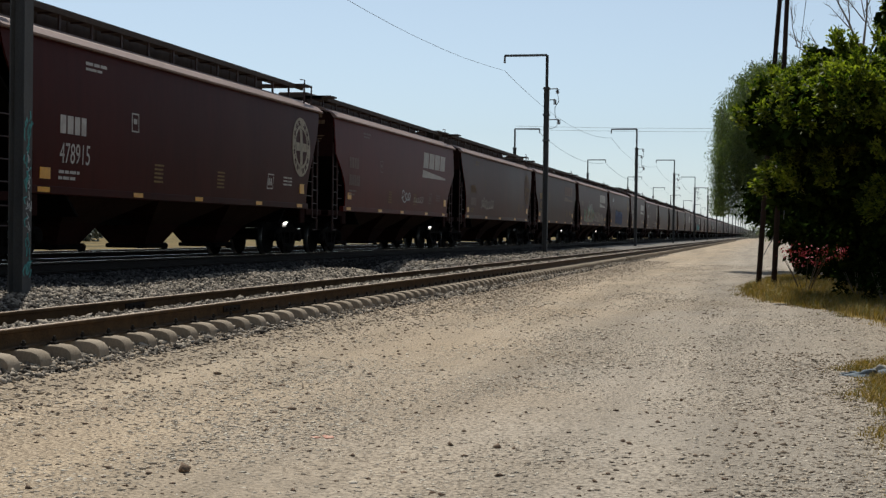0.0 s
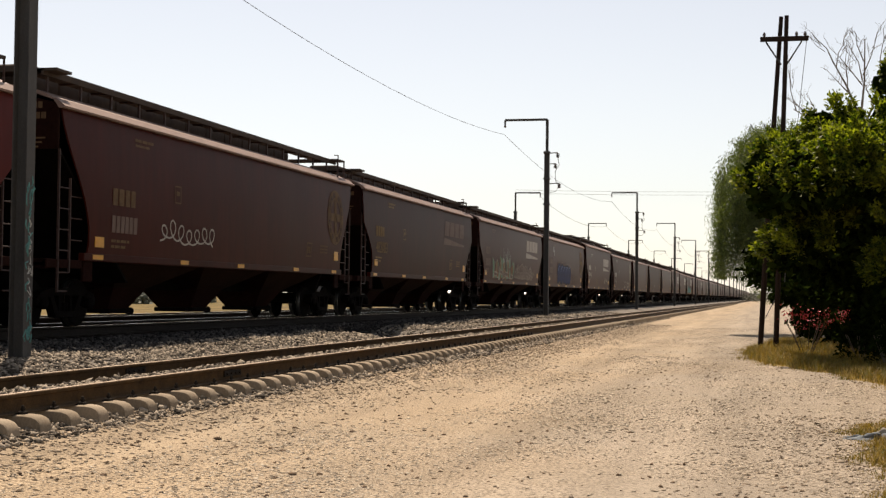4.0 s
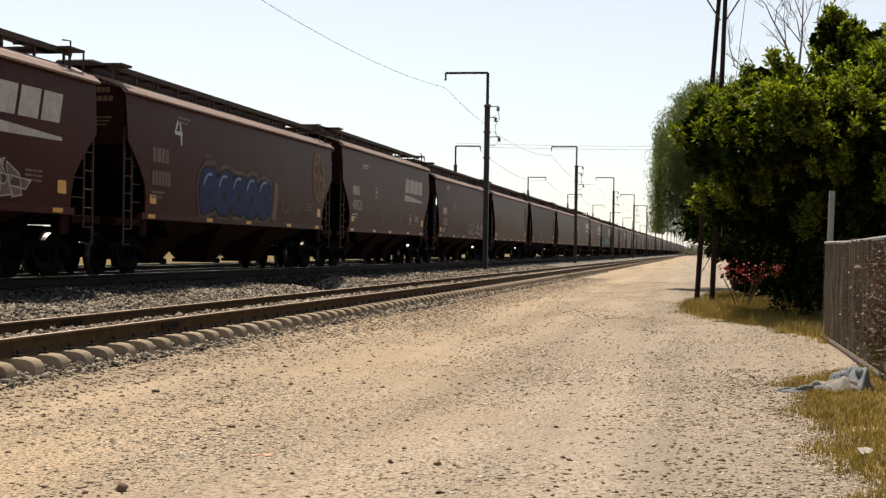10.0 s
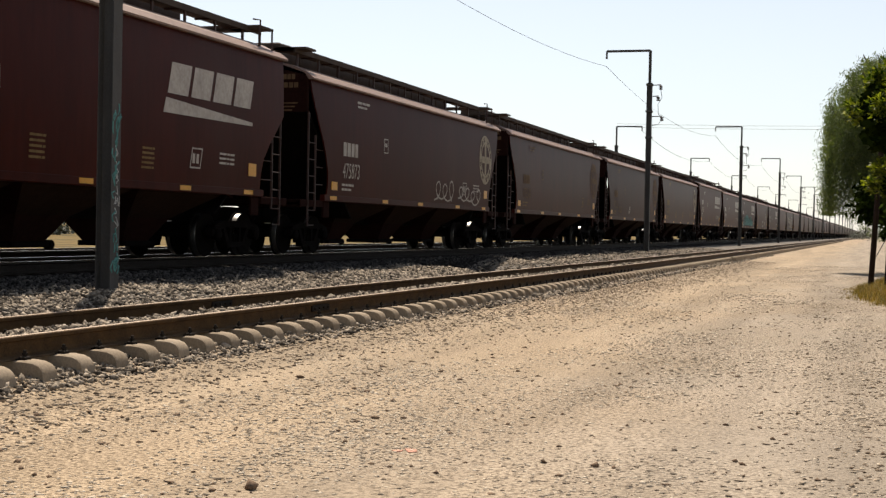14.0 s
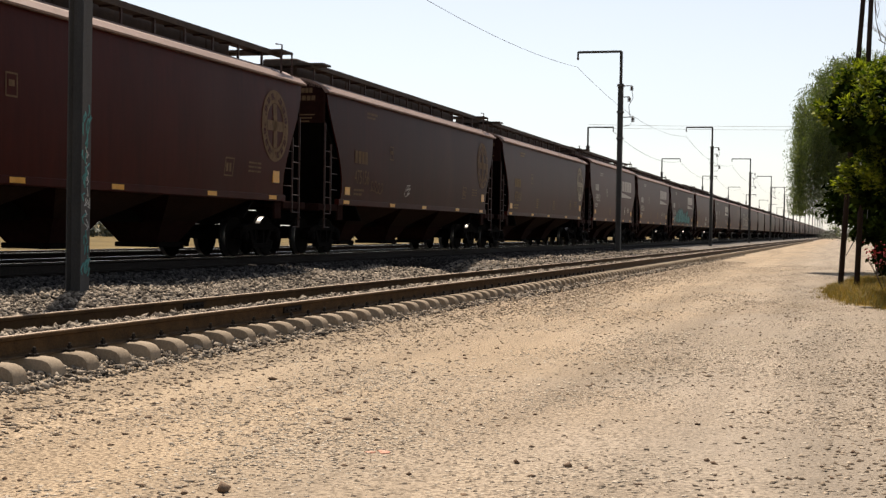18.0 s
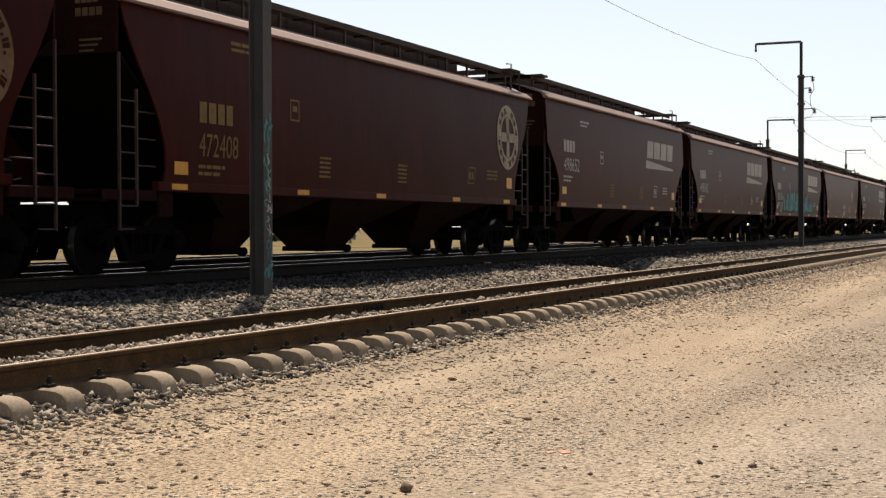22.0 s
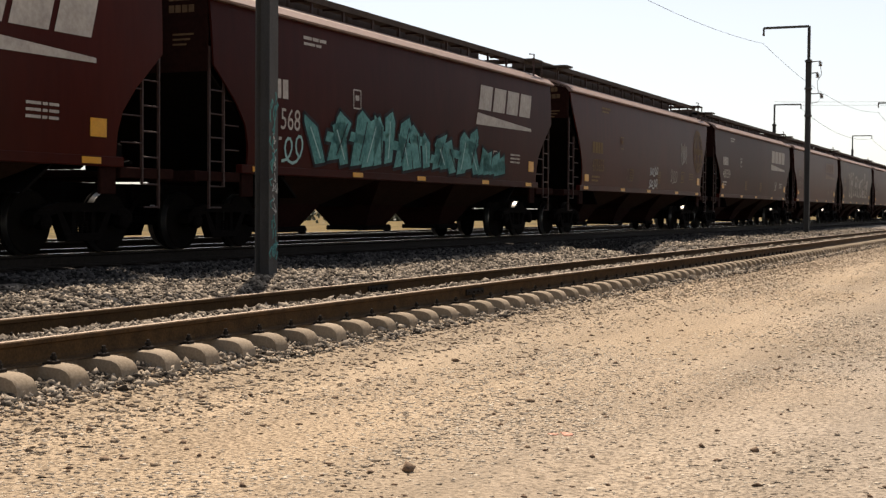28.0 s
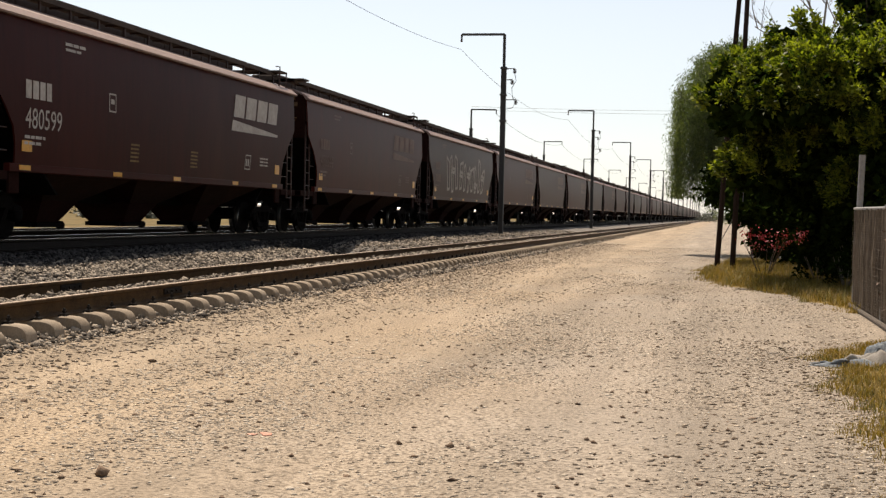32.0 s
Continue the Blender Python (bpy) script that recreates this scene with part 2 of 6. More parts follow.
EMBLEM_GOLD = surface("faded_gold_lettering", (0.13, 0.08, 0.03), (0.22, 0.145, 0.06), 2, 0.6, 0, 0.05, 8, gloss=0.08)
FAINT_RING = surface("faint_worn_emblem", (0.085, 0.050, 0.026), (0.165, 0.105, 0.054), 2, 0.7, 0, 0.05, 8, gloss=0.1)
# Lighter twin of the hopper colour for the faces that catch light.
HOPPER_LIT = surface("lit_hopper_panel", (0.016, 0.0085, 0.006), (0.032, 0.018, 0.0125), 1.2, 0.85, 0, 0.15, 12, gloss=0.03)
TURQUOISE = surface("turquoise_spray", (0.045, 0.15, 0.14), (0.14, 0.33, 0.31), 1.6, 0.6, 0, 0.05, 14, span=(0.36, 0.64), gloss=0.08)
PALE_TURQUOISE = surface("pale_turquoise_spray", (0.24, 0.40, 0.38), (0.38, 0.55, 0.52), 2.5, 0.6, 0, 0.05, 14, gloss=0.08)
GREEN_SPRAY = surface("green_spray", (0.09, 0.20, 0.12), (0.20, 0.36, 0.25), 2.5, 0.6, 0, 0.05, 14, gloss=0.08)
BLUE_SPRAY = surface("navy_spray", (0.012, 0.018, 0.055), (0.030, 0.042, 0.12), 2.5, 0.6, 0, 0.05, 14, gloss=0.08)
PALE_BLUE_SPRAY = surface("pale_blue_spray", (0.16, 0.22, 0.36), (0.28, 0.35, 0.50), 2.5, 0.6, 0, 0.05, 14, gloss=0.08)
BLACK_SPRAY = surface("black_spray", (0.012, 0.012, 0.014), (0.03, 0.03, 0.033), 2.5, 0.6, 0, 0.05, 14, gloss=0.08)
WHITE_SPRAY = surface("white_spray", (0.40, 0.40, 0.38), (0.62, 0.62, 0.60), 2.5, 0.6, 0, 0.05, 14, gloss=0.08)
ORANGE_SPRAY = surface("orange_spray", (0.16, 0.085, 0.04), (0.26, 0.15, 0.08), 2.5, 0.6, 0, 0.05, 14, gloss=0.08)
PINK_SPRAY = surface("pink_paint_mark", (0.44, 0.20, 0.14), (0.50, 0.30, 0.22), 12, 0.9, 0, 0.2, 40, gloss=0.1)
BARK = surface("bark", (0.035, 0.026, 0.018), (0.11, 0.083, 0.058), 3, 0.9, 0, 0.8, 18, stretch=(3, 3, 0.5))
TWIG = surface("bare_twig", (0.12, 0.095, 0.07), (0.24, 0.20, 0.155), 4, 0.9, 0, 0.2, 30)
POLE_WOOD = surface("creosoted_wood", (0.012, 0.0085, 0.007), (0.042, 0.026, 0.019), 3, 0.85, 0, 0.4, 22, stretch=(4, 4, 0.4), gloss=0.1)
LEAF = surface("broad_leaf", (0.012, 0.026, 0.003), (0.205, 0.222, 0.027), 1.1, 0.55, 0, 0, 20, island=0.3, gloss=0.12, glow_through=0.36, span=(0.38, 0.66))
# Dark copy of the leaf colour, with the crown's inner shade in it.
LEAF_SHADE = surface("shaded_leaf", (0.006, 0.012, 0.002), (0.022, 0.034, 0.006), 0.9, 0.8, 0, 0, 20, island=0.5, gloss=0.0)
LEAF_GREY = surface("feathery_leaf", (0.036, 0.052, 0.018), (0.125, 0.150, 0.058), 0.7, 0.6, 0, 0, 20, island=0.4, glow_through=0.4)
# Distance haze is mixed into this leaf colour: greyer and paler.
LEAF_FAR = surface("hazed_far_leaf", (0.05, 0.058, 0.038), (0.13, 0.135, 0.095), 0.3, 0.7, 0, 0, 6, island=0.5)
FLOWER = surface("bougainvillea", (0.26, 0.012, 0.022), (0.48, 0.05, 0.065), 2, 0.6, 0, 0, 30, island=0.5)
GRASS_BLADE = surface("dry_grass", (0.125, 0.082, 0.012), (0.31, 0.205, 0.036), 0.8, 0.7, 0, 0, 30, island=0.5, glow_through=0.15)
GRASS_GREEN = surface("green_grass", (0.085, 0.09, 0.014), (0.21, 0.185, 0.034), 0.8, 0.7, 0, 0, 30, island=0.5)
PANEL_GREY = surface("weathered_reed", (0.075, 0.060, 0.045), (0.20, 0.165, 0.125), 2, 0.9, 0, 0.4, 26, stretch=(1, 1, 0.3), objects=0.3, gloss=0.1)
POST_GREY = surface("grey_post", (0.16, 0.155, 0.145), (0.29, 0.285, 0.27), 3, 0.7, 0.1, 0.2, 30)
PAPER = surface("weathered_paper", (0.42, 0.38, 0.31), (0.62, 0.58, 0.50), 14, 0.9, 0, 0.2, 60, gloss=0.1)
DENIM = surface("washed_denim", (0.07, 0.08, 0.088), (0.22, 0.245, 0.26), 5, 0.95, 0, 0.5, 80)
DENIM_PALE = surface("pale_lining", (0.17, 0.155, 0.13), (0.33, 0.30, 0.255), 5, 0.95, 0, 0.5, 80)

# ---- mesh helpers ----


def mesh_of(name, verts, faces):
    """A mesh from an array of places and an array of faces with equal corner counts, or a list of faces."""
    me = bpy.data.meshes.new(name)
    if isinstance(faces, np.ndarray):
        count, k = faces.shape
        me.vertices.add(len(verts))
        me.vertices.foreach_set("co", np.asarray(verts, np.float32).ravel())
        me.loops.add(count * k)
        me.loops.foreach_set("vertex_index", faces.astype(np.int32).ravel())
        me.polygons.add(count)
        me.polygons.foreach_set("loop_start", np.arange(0, count * k, k, dtype=np.int32))
        me.update(calc_edges=True)
    else:
        me.from_pydata([tuple(v) for v in verts], [], faces)
        me.update()
    return me


class Solid:
    """Collects boxes, bars, tubes and sheets into one mesh."""

    def __init__(self):
        self.verts, self.faces = [], []

    def add(self, verts, faces):
        base = len(self.verts)
        self.verts += [tuple(v) for v in verts]
        self.faces += [tuple(base + i for i in f) for f in faces]
        return self

    def box(self, x0, x1, y0, y1, z0, z1, cut=0.0):
        """A box; cut bevels its four upright and level long edges a little."""
        if cut:
            c = cut
            ring = [(x0 + c, y0), (x1 - c, y0), (x1, y0 + c), (x1, y1 - c), (x1 - c, y1), (x0 + c, y1), (x0, y1 - c), (x0, y0 + c)]
            inner = [(x0 + 2 * c, y0 + c), (x1 - 2 * c, y0 + c), (x1 - c, y0 + 2 * c), (x1 - c, y1 - 2 * c), (x1 - 2 * c, y1 - c), (x0 + 2 * c, y1 - c), (x0 + c, y1 - 2 * c), (x0 + c, y0 + 2 * c)]
            layers = [(inner, z0), (ring, z0 + c), (ring, z1 - c), (inner, z1)]
            verts = [(x, y, z) for loop, z in layers for x, y in loop]
            faces = [tuple(range(7, -1, -1)), tuple(range(24, 32))]
            faces += [(8 * a + i, 8 * a + (i + 1) % 8, 8 * a + 8 + (i + 1) % 8, 8 * a + 8 + i) for a in range(3) for i in range(8)]
            return self.add(verts, faces)
        verts = [(x, y, z) for z in (z0, z1) for x, y in ((x0, y0), (x1, y0), (x1, y1), (x0, y1))]
        return self.add(verts, [(3, 2, 1, 0), (4, 5, 6, 7), (0, 1, 5, 4), (1, 2, 6, 5), (2, 3, 7, 6), (3, 0, 4, 7)])

    def tube(self, points, radii, sides=8, caps=True):
        """A tube through points; radii: one, or one a point."""
        points = [Vector(p) for p in points]
        radii = radii if isinstance(radii, (list, tuple)) else [radii] * len(points)
        verts, faces = [], []
        for i, p in enumerate(points):
            way = (points[min(i + 1, len(points) - 1)] - points[max(i - 1, 0)]).normalized()
            across = way.cross(Vector((0.3, 0.2, 0.93))).normalized()
            over = way.cross(across)
            for k in range(sides):
                a = 2 * math.pi * k / sides
                verts.append(p + radii[i] * (math.cos(a) * across + math.sin(a) * over))
        for i in range(len(points) - 1):
            faces += [(i * sides + k, i * sides + (k + 1) % sides, (i + 1) * sides + (k + 1) % sides, (i + 1) * sides + k) for k in range(sides)]
        if caps:
            faces += [tuple(range(sides - 1, -1, -1)), tuple(range((len(points) - 1) * sides, len(points) * sides))]
        return self.add(verts, faces)

    def spun(self, profile, axis="x", sides=20, at=(0, 0, 0)):
        """A body turned round an axis through at, from (along, radius) pairs."""
        verts, faces = [], []
        for along, radius in profile:
            for k in range(sides):
                a = 2 * math.pi * k / sides
                u, v = radius * math.cos(a), radius * math.sin(a)
                place = {"x": (along, u, v), "y": (u, along, v), "z": (u, v, along)}[axis]
                verts.append([p + q for p, q in zip(place, at)])
        for i in range(len(profile) - 1):
            faces += [(i * sides + k, i * sides + (k + 1) % sides, (i + 1) * sides + (k + 1) % sides, (i + 1) * sides + k) for k in range(sides)]
        faces += [tuple(range(sides - 1, -1, -1)), tuple(range((len(profile) - 1) * sides, len(profile) * sides))]
        return self.add(verts, faces)

    def prism(self, outline, lo, hi, axis="x"):
        """An outline of (u, v) pairs pushed along an axis: x takes (y, z), y takes (x, z), z takes (x, y)."""
        n = len(outline)
        put = {"x": lambda a, u, v: (a, u, v), "y": lambda a, u, v: (u, a, v), "z": lambda a, u, v: (u, v, a)}[axis]
        verts = [put(lo, u, v) for u, v in outline] + [put(hi, u, v) for u, v in outline]
        faces = [tuple(range(n - 1, -1, -1)), tuple(range(n, 2 * n))] + [(i, (i + 1) % n, n + (i + 1) % n, n + i) for i in range(n)]
        return self.add(verts, faces)

    def mesh(self, name, material, smooth=False):
        me = mesh_of(name, self.verts, self.faces)
        bm = bmesh.new()
        bm.from_mesh(me)
        bmesh.ops.recalc_face_normals(bm, faces=bm.faces)
        bm.to_mesh(me)
        bm.free()
        me.materials.append(material)
        if smooth:
            me.shade_smooth()
            me.set_sharp_from_angle(angle=radians(35))
        return me


def part(name, solid, material, parent, label="", m=None, smooth=False):
    """One mesh object under a thing or a part."""
    me = solid.mesh(name, material, smooth) if isinstance(solid, Solid) else solid
    ob = new(name, me)
    ob.parent = parent
    if m is not None:
        ob.matrix_basis = m
    return tagged(ob, label)


def thing(name, label, category, m=None, group="", kind=""):
    ob = new(name)
    ob.empty_display_size = 0.3
    if m is not None:
        ob.matrix_basis = m
    return tagged(ob, label, category, group, kind)


def lone(name, me, material, label, category="", group="", kind=""):
    """A thing that is a single mesh."""
    if isinstance(me, Solid):
        me = me.mesh(name, material)
    elif material and not me.materials:
        me.materials.append(material)
    return tagged(new(name, me), label, category, group, kind)


def stones(name, places, sizes, rng, flat=0.65):
    """Many rough eight-sided stones in one mesh."""
    n = len(places)
    base = np.array([(1, 0, 0), (-1, 0, 0), (0, 1, 0), (0, -1, 0), (0, 0, 1), (0, 0, -1)], float)
    tri = np.array([(0, 2, 4), (2, 1, 4), (1, 3, 4), (3, 0, 4), (2, 0, 5), (1, 2, 5), (3, 1, 5), (0, 3, 5)])
    v = base[None] * rng.uniform(0.6, 1.25, (n, 6, 1)) + rng.uniform(-0.28, 0.28, (n, 6, 3))
    v *= rng.uniform(0.65, 1.45, (n, 1, 3))
    v[:, :, 2] *= flat
    turn, lean = rng.uniform(0, 2 * np.pi, n), rng.uniform(-0.7, 0.7, n) * min(1.0, flat / 0.65) ** 2
    c, s = np.cos(lean)[:, None], np.sin(lean)[:, None]
    v = np.stack([v[:, :, 0], c * v[:, :, 1] - s * v[:, :, 2], s * v[:, :, 1] + c * v[:, :, 2]], 2)
    c, s = np.cos(turn)[:, None], np.sin(turn)[:, None]
    v = np.stack([c * v[:, :, 0] - s * v[:, :, 1], s * v[:, :, 0] + c * v[:, :, 1], v[:, :, 2]], 2)
    v = v * np.asarray(sizes)[:, None, None] + np.asarray(places)[:, None, :]
    faces = (tri[None] + 6 * np.arange(n)[:, None, None]).reshape(-1, 3)
    return mesh_of(name, v.reshape(-1, 3), faces)


def leaves(name, places, length, rng, droop=0.0, wide=0.45):
    """Many four-cornered, folded leaves in one mesh. droop: 1 hangs them straight down."""
    n = len(places)
    way = rng.normal(size=(n, 3))
    way[:, 2] = way[:, 2] * (1 - droop) - 2.2 * droop
    way /= np.linalg.norm(way, axis=1, keepdims=True)
    side = np.cross(way, rng.normal(size=(n, 3)))
    side /= np.linalg.norm(side, axis=1, keepdims=True)
    up = np.cross(way, side)
    size = (length * rng.uniform(0.6, 1.3, n))[:, None]
    p = np.asarray(places)
    quad = np.stack([p, p + way * size * 0.5 + side * size * wide * 0.5 + up * size * 0.1, p + way * size, p + way * size * 0.5 - side * size * wide * 0.5 + up * size * 0.1], 1)
    return mesh_of(name, quad.reshape(-1, 3), np.arange(4 * n).reshape(n, 4))


# ---- ground ----
PROFILE_X = [-3000, -60, -26, -23, -21, -16.5, -15.6, -12.2, -11.6, -10.9, -10.0, -9.4, -9.0, -8.42, -8.36, -8.0, -7.3, -7.14, -6.8, -6.55, -6.2, -5.6, -5.0, -4.0, 3000]
PROFILE_Z = [0.25, 0.25, 0.25, 0.35, 0.58, 0.58, 0.60, 0.60, 0.52, 0.44, 0.42, 0.32, 0.25, 0.240, 0.350, 0.350, 0.310, 0.215, 0.165, 0.115, 0.065, 0.03, 0.01, 0.0, 0.0]


def ground_z(x, y):
    """The height of the ground: track beds, the ballast windrow between them with its gap, and gentle unevenness."""
    x, y = np.asarray(x, float), np.asarray(y, float)
    z = np.interp(x, PROFILE_X, PROFILE_Z)
    gap = np.exp(-(((y - 38.5) / 3.2) ** 4)) * np.clip(1 - np.abs((x + 10.6) / 1.7) ** 4, 0, 1)
    z = z - 0.36 * gap
    wave = 0.05 * np.sin(y * 0.55 + 1) * np.sin(y * 0.21) + 0.03 * np.sin(y * 1.3 + x)
    z = z + wave * np.exp(-(((x + 10.4) / 1.1) ** 2))
    near = np.exp(-(((x + 1) / 9) ** 2)) * np.clip((60 - y) / 30, 0, 1)
    road = (x > -5.6) & (x < 12)
    return z + np.where(road, near * (0.012 * np.sin(x * 2.1 + 0.4 * y) + 0.010 * np.sin(0.9 * y + 0.7 * x)), 0)


def grid_mesh(name, xs, ys, lift=0.0):
    x, y = np.meshgrid(xs, ys)
    v = np.stack([x, y, ground_z(x, y) + lift], 2).reshape(-1, 3)
    w = len(xs)
    i = (np.arange(len(ys) - 1)[:, None] * w + np.arange(w - 1)[None]).reshape(-1)
    me = mesh_of(name, v, np.stack([i, i + 1, i + 1 + w, i + w], 1))
    me.shade_smooth()
    return me


ys = np.concatenate([[-1500, -300, -60, -20, -5], np.arange(0, 60, 0.35), np.arange(60, 140, 2.0), [150, 200, 300, 500, 900, 1600, 3000]])
xs = np.concatenate([[-3000, -1200, -400, -120, -60, -40, -30, -26], np.arange(-24, -12.5, 0.8), np.arange(-12.4, -4.4, 0.16), np.arange(-4.2, 8, 0.4), [9, 12, 20, 40, 100, 400, 1200, 3000]])
ground_me = grid_mesh("ground", xs, ys)
for m in (SAND, BALLAST_BED, GRIMY_SHADED_BED, FIELD):
    ground_me.materials.append(m)
middle = np.zeros(len(ground_me.polygons) * 3)
ground_me.polygons.foreach_get("center", middle)
middle = middle.reshape(-1, 3)
edge_wave = -6.85 + 0.12 * np.sin(middle[:, 1] * 0.8) + 0.15 * np.sin(middle[:, 1] * 2.3)
bed = (middle[:, 0] < edge_wave) & (middle[:, 0] > -22.2)
zone = bed.astype(np.int32)
# From here outwards the bed carries the train's shade in its colour.
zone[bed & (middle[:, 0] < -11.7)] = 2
zone[middle[:, 0] <= -22.2] = 3
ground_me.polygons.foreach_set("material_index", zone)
lone("ground", ground_me, None, "dusty sand and gravel service road beside the tracks", "ground", kind="structure")

rng = np.random.default_rng(7)


def scatter(count, x0, x1, y0, y1, power=1.0):
    """Places on the ground, denser towards y0 where power is above 1."""
    x = rng.uniform(x0, x1, count)
    y = y0 + (y1 - y0) * rng.uniform(0, 1, count) ** power
    return x, y


def stone_field(name, count, x0, x1, y0, y1, low, high, material, label, power=1.0, sink=0.2, keep=None, flat=0.65):
    x, y = scatter(count, x0, x1, y0, y1, power)
    if keep is not None:
        ok = keep(x, y)
        x, y = x[ok], y[ok]
    size = low + (high - low) * rng.uniform(0, 1, len(x)) ** 2.5
    me = stones(name, np.stack([x, y, ground_z(x, y) + size * sink], 1), size, rng, flat)
    return lone(name, me, material, label, "gravel", kind="stuff")


def off_rails(x, y):
    return (np.abs(x + 6.99 + 0.035) > 0.09) & (np.abs(x + 8.49 - 0.035) > 0.09)


def fading(y0, y1):
    """Keeps ever fewer places from y0 to y1, so that two fields blend."""
    return lambda x, y: rng.uniform(0, 1, len(y)) > (y - y0) / (y1 - y0)


def growing(y0, y1):
    return lambda x, y: off_rails(x, y) & (rng.uniform(0, 1, len(y)) < (y - y0) / (y1 - y0))


def patchy(keep):
    """Stony and bare stretches: thins a field by a slow, uneven pattern."""
    def chosen(x, y):
        wave = np.sin(1.3 * x + 0.5 * y + 1.0) + np.sin(0.37 * y - 0.9 * x) + 0.8 * np.sin(2.9 * x - 0.8 * y) + 0.6 * np.sin(1.7 * y + 0.6 * x)
        return keep(x, y) & (rng.uniform(0, 1, len(y)) < np.clip(0.42 + 0.26 * wave, 0.05, 1))
    return chosen


stone_field("ballast", 44000, -11.5, -6.45, 6.5, 34, 0.020, 0.056, STONE, "loose grey crushed-stone ballast between and beside the tracks", 1.5, 0.25, off_rails)
stone_field("ballast", 26000, -11.5, -6.3, 26, 95, 0.032, 0.075, STONE, "loose grey crushed-stone ballast along the far stretch", 1.7, 0.2, growing(26, 34))
# Stones coloured dark where the train's shadow falls.
stone_field("ballast", 14000, -12.45, -11.25, 14, 80, 0.025, 0.055, SHADED_STONE, "ballast stones coloured for the train's shade beside the main line", 1.6, 0.25)
stone_field("ballast", 26000, -6.8, -5.3, 6, 40, 0.010, 0.037, CHIP, "ballast stones spilled at the foot of the track bed", 1.4, 0.1, lambda x, y: rng.uniform(0, 1, len(x)) < np.clip((-5.25 - x) / 1.5, 0, 1) ** 1.6, 0.45)
stone_field("gravel", 130000, -6.0, 2.4, 5.0, 26, 0.006, 0.024, PEBBLE, "fine pale gravel scattered over the sandy road", 1.6, 0.0, patchy(fading(14, 27)), 0.36)
stone_field("gravel", 24000, -4.6, 1.9, 5.0, 24, 0.010, 0.030, PEBBLE, "coarser grey gravel in the middle of the road", 1.7, 0.0, patchy(fading(10, 25)), 0.36)
stone_field("gravel", 62000, -5.5, 2.0, 13, 70, 0.011, 0.036, PEBBLE, "fine pale gravel along the road", 1.5, 0.0, patchy(growing(13, 24)), 0.36)
stone_field("gravel", 2600, -6.2, 2.0, 5.0, 40, 0.008, 0.034, DARK_STONE, "darker loose stones lying on the sandy road", 1.4, 0.1, None, 0.5)
stone_field("gravel", 11000, -0.9, 1.5, 5.5, 18, 0.007, 0.030, CHIP, "brown gravel washed up along the grass edge", 1.3, 0.05, lambda x, y: rng.uniform(0, 1, len(x)) < np.clip((x + 0.9) / 1.6, 0, 1), 0.42)
stone_field("ballast", 3500, -6.2, -4.7, 6, 30, 0.010, 0.032, CHIP, "stray ballast chips trodden into the edge of the road", 1.4, 0.05, patchy(fading(20, 32)), 0.4)

stone_field("ballast", 20000, -6.6, -4.6, 18, 75, 0.016, 0.045, CHIP, "brown gravel along the foot of the far track bed", 1.3, 0.05, lambda x, y: (rng.uniform(0, 1, len(x)) < np.clip((-4.6 - x) / 1.6, 0, 1)) & (rng.uniform(0, 1, len(y)) < (y - 18) / 12), 0.4)

# single stones that stand out on the road
for x, y, size in ((-5.27, 12.59, 0.045), (-5.7, 9.53, 0.036), (-5.73, 7.58, 0.036), (-3.36, 7.4, 0.05), (-3.70, 10.38, 0.036), (-2.04, 8.98, 0.036), (-0.62, 12.28, 0.034), (-1.68, 8.91, 0.034)):
    me = stones("stone", [(x, y, ground_z(x, y) + 0.3 * size)], [size], rng)
    lone("stone", me, DARK_STONE, "dark rough stone lying on the sandy road", "stone", "stones on the road")
blot = Solid()
for k in range(5):
    a, b = -3.02 + rng.uniform(-0.06, 0.06), 9.11 + rng.uniform(-0.08, 0.08)
    blot.prism([(a + rng.uniform(0.015, 0.05) * math.cos(q), b + rng.uniform(0.015, 0.05) * math.sin(q)) for q in np.arange(0, 6.2, 0.9)], float(ground_z(a, b)) - 0.01, float(ground_z(a, b)) + 0.006, "z")
lone("paint_mark", blot, PINK_SPRAY, "faded pink paint mark sprayed on the gravel", "paint mark")

# ---- tracks ----


def rail_solid(x, top, y0, y1, side):
    """A rail with foot, web and head; the outline runs along y. Returns the rusty body and the worn head's strip."""
    h = 0.200
    o = [(-0.07, 0), (0.07, 0), (0.07, 0.014), (0.018, 0.034), (0.010, 0.06), (0.010, 0.147), (0.036, 0.162), (0.037, h - 0.010), (0.029, h - 0.003), (-0.029, h - 0.003), (-0.037, h - 0.010), (-0.036, 0.162), (-0.010, 0.147), (-0.010, 0.06), (-0.018, 0.034), (-0.07, 0.014)]
    body = Solid().prism([(x + u, top - h + v) for u, v in o], y0, y1, "y")
    head = Solid().box(x - 0.028, x + 0.028, y0, y1, top - 0.004, top)
    return body, head


